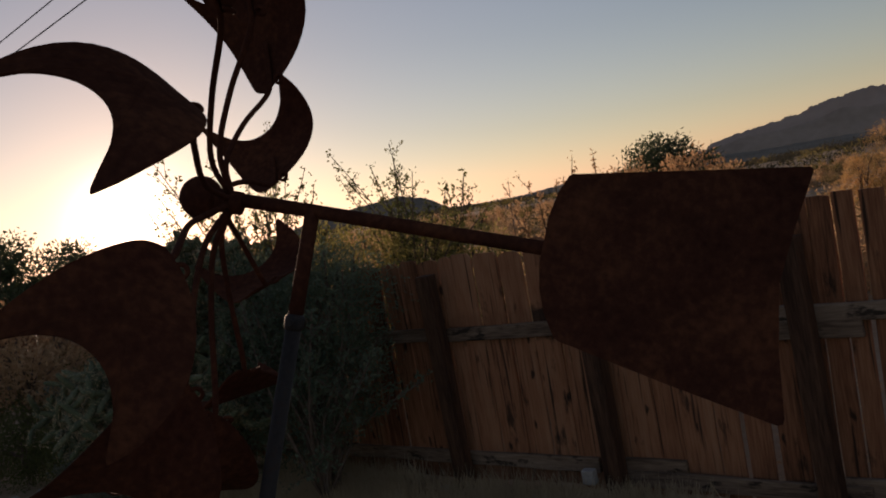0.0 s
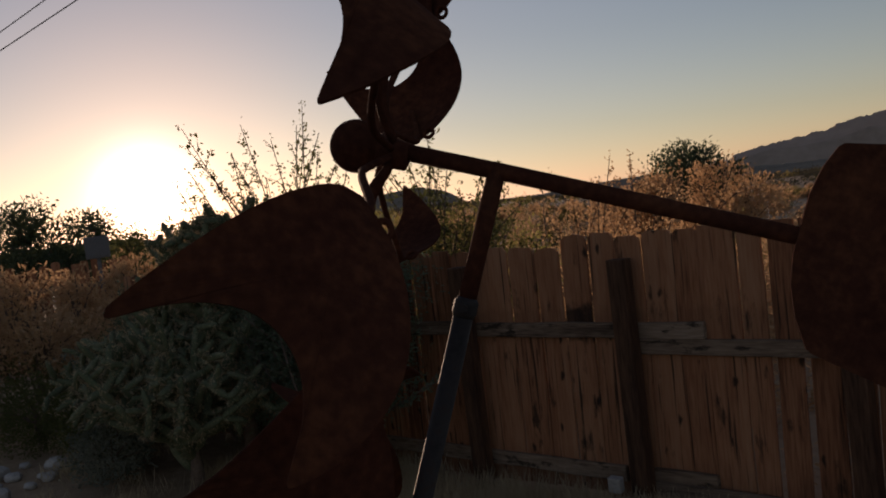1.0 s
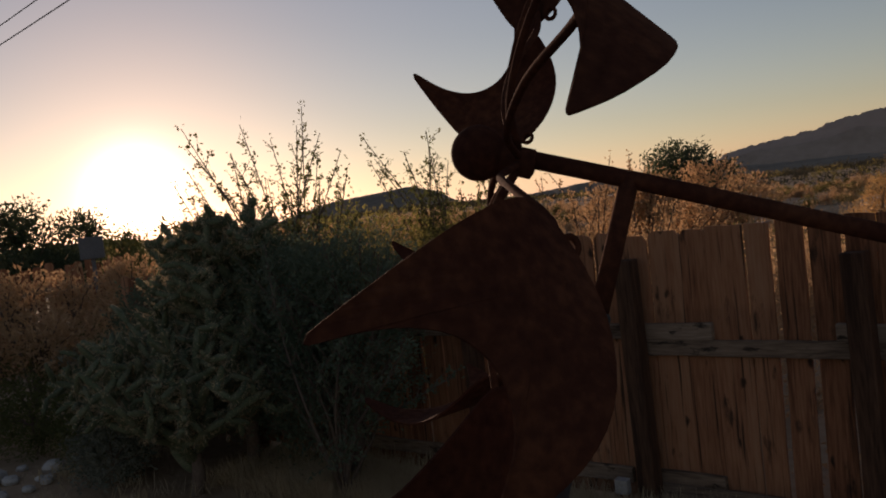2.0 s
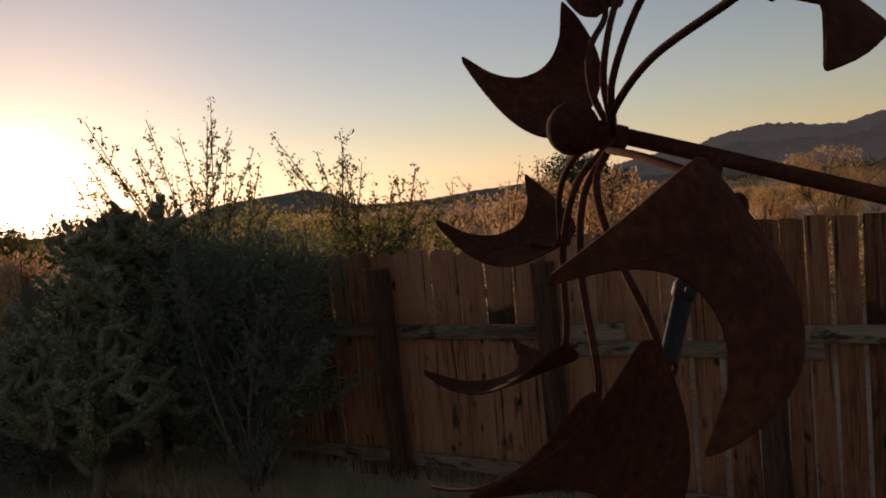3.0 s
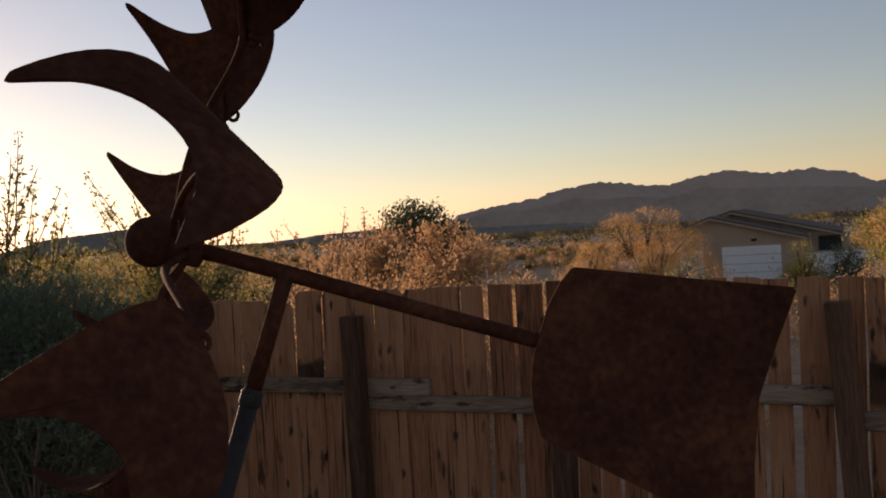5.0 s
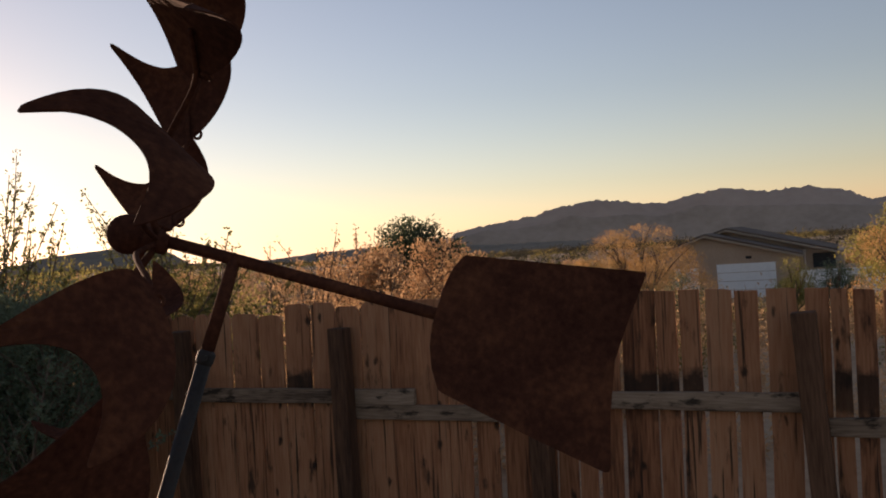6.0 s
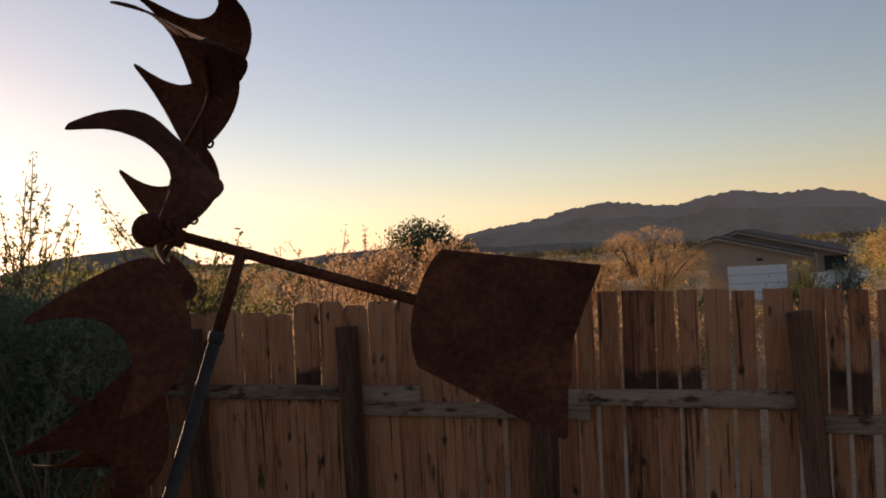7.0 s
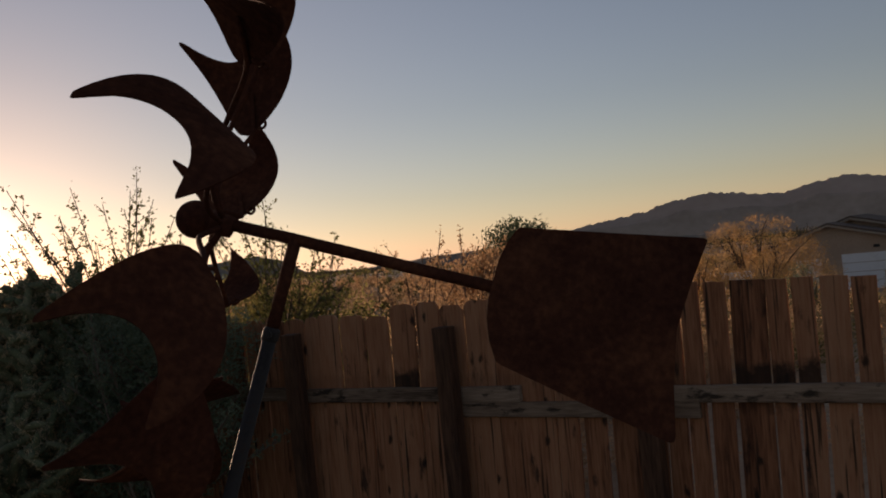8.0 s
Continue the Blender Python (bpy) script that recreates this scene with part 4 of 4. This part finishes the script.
# ---- house ----
def build_house():
    x0, y0, gz = -8.4, 60.0, -2.7
    h = thing("house", "tan stucco single-storey house with brown gabled roof", "house", (x0, y0, gz))

    def pt(x, z):
        return x - x0, z - gz

    # gabled front wall
    l, rt, ap = pt(-13.2, 0), pt(-3.45, 0), pt(-8.95, 1.53)
    bm = bmesh.new()
    outline = [(l[0], 0), (rt[0], 0), (rt[0], pt(0, 0.0)[1]), ap, (l[0], pt(0, 0.0)[1])]
    fr = [bm.verts.new((x, 0, z)) for x, z in outline]
    bk = [bm.verts.new((x, 9.0, z)) for x, z in outline]
    bm.faces.new(fr), bm.faces.new(bk[::-1])
    for i in range(5):
        j = (i + 1) % 5
        bm.faces.new((fr[i], bk[i], bk[j], fr[j]))
    part("front_wing", bm, STUCCO, h)
    bm = bmesh.new()
    box(bm, (pt(-12.5, 0)[0], 4.0, 0), (pt(-0.7, 0)[0], 13.0, 2.65))
    part("rear_wing", bm, STUCCO, h)

    def slab(name, a, b, y1, y2, mat, th):
        bm = bmesh.new()
        (xa, za), (xb, zb) = a, b
        vs = [bm.verts.new((x, y, z + dz)) for dz in (0, th) for y in (y1, y2) for x, z in ((xa, za), (xb, zb))]
        for f in ((0, 1, 3, 2), (4, 6, 7, 5), (0, 4, 5, 1), (2, 3, 7, 6), (0, 2, 6, 4), (1, 5, 7, 3)):
            bm.faces.new([vs[i] for i in f])
        return part(name, bm, mat, h)

    apex, el_, er_ = pt(-8.95, 1.55), pt(-13.75, -0.1), pt(-3.0, -0.06)
    slab("roof_slope", el_, apex, -0.45, 9.2, ROOF, 0.12)
    slab("roof_slope", apex, er_, -0.45, 9.2, ROOF, 0.12)
    slab("fascia", (el_[0], el_[1] - 0.12), (apex[0], apex[1] - 0.12), -0.52, -0.46, FASCIA, 0.11)
    slab("fascia", (apex[0], apex[1] - 0.12), (er_[0], er_[1] - 0.12), -0.52, -0.46, FASCIA, 0.11)
    rap, rl, rr = pt(-8.07, 1.84), pt(-13.0, 0.2), pt(-1.1, -0.02)
    slab("rear_roof_slope", rl, rap, 3.4, 13.4, ROOF, 0.12)
    slab("rear_roof_slope", rap, rr, 3.4, 13.4, ROOF, 0.12)
    slab("rear_fascia", (rl[0], rl[1] - 0.12), (rap[0], rap[1] - 0.12), 3.32, 3.39, FASCIA, 0.11)
    slab("rear_fascia", (rap[0], rap[1] - 0.12), (rr[0], rr[1] - 0.12), 3.32, 3.39, FASCIA, 0.11)
    bm = bmesh.new()
    fv = [bm.verts.new((x, 3.9, z)) for x, z in ((rl[0] + 0.3, 2.6), (rr[0] - 0.3, 2.6), (rr[0] - 0.3, rr[1]), rap, (rl[0] + 0.3, rl[1]))]
    bv = [bm.verts.new((v.co.x, 4.05, v.co.z)) for v in fv]
    bm.faces.new(fv), bm.faces.new(bv[::-1])
    for i in range(5):
        bm.faces.new((fv[i], bv[i], bv[(i + 1) % 5], fv[(i + 1) % 5]))
    part("rear_gable", bm, STUCCO, h)
    for xa, xb, za in ((-11.1, -9.55, -0.6), (-8.35, -4.7, -0.42)):
        bm = bmesh.new()
        a, b = pt(xa, za), pt(xb, za)
        box(bm, (a[0], -0.05, 0.02), (b[0], -0.003, a[1]))
        door = part("garage_door", bm, WHITE, h, "white sectional garage door")
        for k in range(1, 4):
            bm = bmesh.new()
            z = a[1] * k / 4
            box(bm, (a[0], -0.058, z - 0.015), (b[0], -0.051, z + 0.015))
            part("door_rib", bm, FASCIA, door)
    bm = bmesh.new()
    v = pt(-6.31, -0.04)
    box(bm, (v[0] - 0.18, -0.05, v[1] - 0.09), (v[0] + 0.18, -0.003, v[1] + 0.09))
    part("vent", bm, DARKGLASS, h, "dark louvred vent")
    bm = bmesh.new()
    w = pt(-1.9, -0.2)
    box(bm, (w[0] - 0.7, 3.9, w[1] - 0.9), (w[0] + 0.7, 3.98, w[1] + 0.05))
    part("window", bm, DARKGLASS, h, "dark window")
    bm = bmesh.new()
    tube(bm, [(pt(-3.0, 0)[0], 1.0, 0), (pt(-3.0, 0)[0], 1.0, 2.9)], 0.08, 8)
    part("porch_post", bm, FASCIA, h)


build_house()


def build_white_wall(x0, x1, y, top, label):
    w = thing("white_fence", label, "fence", ((x0 + x1) / 2, y, -2.7))
    n = int((x1 - x0) / 0.9)
    for k in range(n):
        bm = bmesh.new()
        box(bm, (-0.44, -0.02, 0), (0.44, 0.02, top + 2.7), bevel=0.006)
        p = part("panel", bm, WHITE, w)
        p.location = (x0 + (k + 0.5) * 0.9 - (x0 + x1) / 2, 0, 0)


build_white_wall(-3.2, 3.4, 57.5, -0.9, "white vinyl panel fence beside the house")
build_white_wall(-18.2, -13.6, 59.0, -0.95, "low white vinyl panel fence beside the house")


def build_far_house(az, d, w, seed):
    x, y, z = polar(az, d)
    r = random.Random(seed)
    h = thing("far_house", "small pale house at the foot of the mountains", "house", (x, y, z), "far houses below the mountains")
    bm = bmesh.new()
    box(bm, (-w / 2, -w * 0.35, -0.5), (w / 2, w * 0.35, 2.6))
    part("wall", bm, STUCCO if seed % 2 else WHITE, h)
    bm = bmesh.new()
    e, t = 2.6, 3.8
    vs = [bm.verts.new(p) for p in ((-w / 2 - 0.5, -w * 0.4, e), (w / 2 + 0.5, -w * 0.4, e), (w / 2 + 0.5, w * 0.4, e), (-w / 2 - 0.5, w * 0.4, e), (-w * 0.3, 0, t), (w * 0.3, 0, t))]
    for f in ((0, 1, 5, 4), (1, 2, 5), (2, 3, 4, 5), (3, 0, 4), (3, 2, 1, 0)):
        bm.faces.new([vs[i] for i in f])
    part("roof", bm, ROOF, h)


for k, (az, d, w) in enumerate(((-2.6, 1150, 7), (-1.0, 1200, 8), (-4.2, 1240, 6))):
    build_far_house(az, d, w, k)


def build_frame_sign():
    x, y, z = polar(-23.0, 30)
    t = thing("frame_sign", "small white metal frame standing in the brush", "sign", (x, y, z))
    for x0 in (-0.22, 0.22):
        bm = bmesh.new()
        tube(bm, [(x0, 0, -0.03), (x0, 0, 2.3)], 0.025, 6)
        part("leg", bm, WHITE, t)
    for z0 in (1.75, 2.28):
        bm = bmesh.new()
        tube(bm, [(-0.22, 0, z0), (0.22, 0, z0)], 0.025, 6)
        part("crossbar", bm, WHITE, t)


build_frame_sign()


# ---- far fence, box and cables at the road side ----
def build_far_fence():
    a, b = Vector(polar(-78, 17)), Vector(polar(-62.5, 17.5))
    f = thing("far_fence", "weathered grey-brown board fence along the road", "fence", a)
    d = b - a
    n = int(d.length / 0.17)
    yaw = math.atan2(d.y, d.x)
    r = random.Random(9)
    meshes = []
    for s in range(4):
        v, fc = board_mesh(0.15, 1.75 + 0.04 * s, 0.02, s % 3, 900 + s)
        me = bpy.data.meshes.new("board")
        me.from_pydata(v, [], fc)
        me.materials.append(CEDAR)
        meshes.append(me)
    for k in range(n):
        o = new("board", meshes[k % 4])
        o.parent = f
        o.location = d * (k / n) + Vector((0, 0, 0.02))
        o.rotation_euler = (0, r.uniform(-0.02, 0.02), yaw)
    for z in (0.4, 1.4):
        bm = bmesh.new()
        box(bm, (0, -0.05, z - 0.045), (d.length, -0.012, z + 0.045))
        p = part("rail", bm, RAIL_WOOD, f)
        p.rotation_euler = (0, 0, yaw)


build_far_fence()


def build_box():
    b = Vector(polar(-64.4, 15.5))
    t = thing("utility_box", "grey sheet-metal utility box on a post", "utility box", b)
    bm = bmesh.new()
    tube(bm, [(0, 0, -0.02), (0, 0, 1.9)], 0.035, 10)
    part("post", bm, GREYBOX, t)
    bm = bmesh.new()
    box(bm, (-0.19, -0.08, 1.88), (0.19, 0.08, 2.24), Matrix.Rotation(radians(64), 4, "Z"), bevel=0.012)
    part("cabinet", bm, GREYBOX, t)
    bm = bmesh.new()
    box(bm, (-0.15, -0.088, 1.92), (0.15, -0.081, 2.2), Matrix.Rotation(radians(64), 4, "Z"))
    part("door", bm, GREYBOX, t)


build_box()


def build_cable(p, q, label):
    a, b = Vector(p), Vector(q)
    d = (b - a)
    pts = [a + d * t + Vector((0, 0, 0.012 * (t * t - t) * d.length * 0.1)) for t in [-3 + 0.25 * k for k in range(29)]]
    c = pts[0]
    top = thing("overhead_cable", label, "cable", c, "overhead cables")
    bm = bmesh.new()
    tube(bm, [x - c for x in pts], 0.011, 6)
    part("cable", bm, WIRE, top)


CABLES = ((polar(-68.2, 20, 12.85), polar(-65.1, 17.5, 14.81), "thin black overhead cable against the sky"), (polar(-68.3, 19, 11.85), polar(-63.3, 16.0, 14.74), "thick black overhead cable against the sky"))
for p, q, label in CABLES:
    build_cable(p, q, label)


def build_pole():
    ends = [Vector(p) - (Vector(q) - Vector(p)) * 3 for p, q, _ in CABLES]
    m = (ends[0] + ends[1]) / 2
    g = ground_z(m.x, m.y)
    t = thing("utility_pole", "tall weathered wooden pole carrying overhead cables", "utility pole", (m.x, m.y, g))
    h = max(e.z for e in ends) - g
    bm = bmesh.new()
    tube(bm, [(0, 0, -0.05), (0, 0, h * 0.5), (0, 0, h + 0.5)], [0.16, 0.14, 0.11], 12)
    part("mast", bm, BARK, t, "", True)
    for e in ends:
        bm = bmesh.new()
        d = e - m
        tube(bm, [(0, 0, e.z - g - 0.03), (d.x * 1.05, d.y * 1.05, e.z - g - 0.03)], 0.05, 6)
        part("crossarm", bm, BARK, t)


build_pole()


# ---- small things on the ground ----
def grass(places, seed, height, name, label):
    rng = np.random.default_rng(seed)
    c, d = [], []
    for x, y, n, s in places:
        k = rng.normal(size=(n, 2)) * s
        for i in range(n):
            px, py = x + k[i, 0], y + k[i, 1]
            c.append((px, py, ground_z(px, py) - 0.02))
            d.append((rng.normal() * 0.35, rng.normal() * 0.35, 1.0))
    v, f = leaf_cloud(rng, np.array(c), np.array(d), height, 0.006)
    tagged(raw(name, v.tolist(), f.tolist(), STRAW), label, "grass", kind="stuff")


rg = random.Random(4)
grass([(rg.uniform(-6.8, -2.6), rg.uniform(4.1, 4.78), 70, 0.09) for _ in range(210)], 5, 0.2, "dry_grass", "dry straw-coloured grass along the fence")
grass([(rg.uniform(-10, -5), rg.uniform(2.8, 4.4), 40, 0.1) for _ in range(60)], 6, 0.16, "dry_grass", "dry straw-coloured grass tufts on the yard")


def build_stone(x, y, s, seed):
    bm = bmesh.new()
    bmesh.ops.create_icosphere(bm, subdivisions=2, radius=s)
    for v in bm.verts:
        k = 1 + 0.3 * noise.noise(v.co * (2.2 / s) + Vector((seed * 3.1, 0, 0)))
        v.co = Vector((v.co.x * k * 1.2, v.co.y * k, v.co.z * k * 0.65))
    o = part("stone", bm, ROCK, None, "")
    o.location = (x, y, ground_z(x, y) + s * 0.3)
    tagged(o, "pale rounded field stone lying on the soil", "stone", "stones on the soil")


rs = random.Random(31)
for k in range(16):
    build_stone(rs.uniform(-9.6, -8.4), rs.uniform(2.9, 3.7), rs.uniform(0.04, 0.13), k)
for k in range(5):
    build_stone(rs.uniform(-5.0, -3.2), rs.uniform(4.5, 4.8), rs.uniform(0.02, 0.05), 40 + k)
bm = bmesh.new()
box(bm, (-0.042, -0.03, 0.0), (0.042, 0.03, 0.095), bevel=0.006)
blk = tagged(part("concrete_block", bm, CONCRETE), "small pale concrete block wedged at the fence post foot", "block")
blk.location = (-3.36, 4.79, 0.215)
blk.rotation_euler = (0.05, 0.04, 0.1)
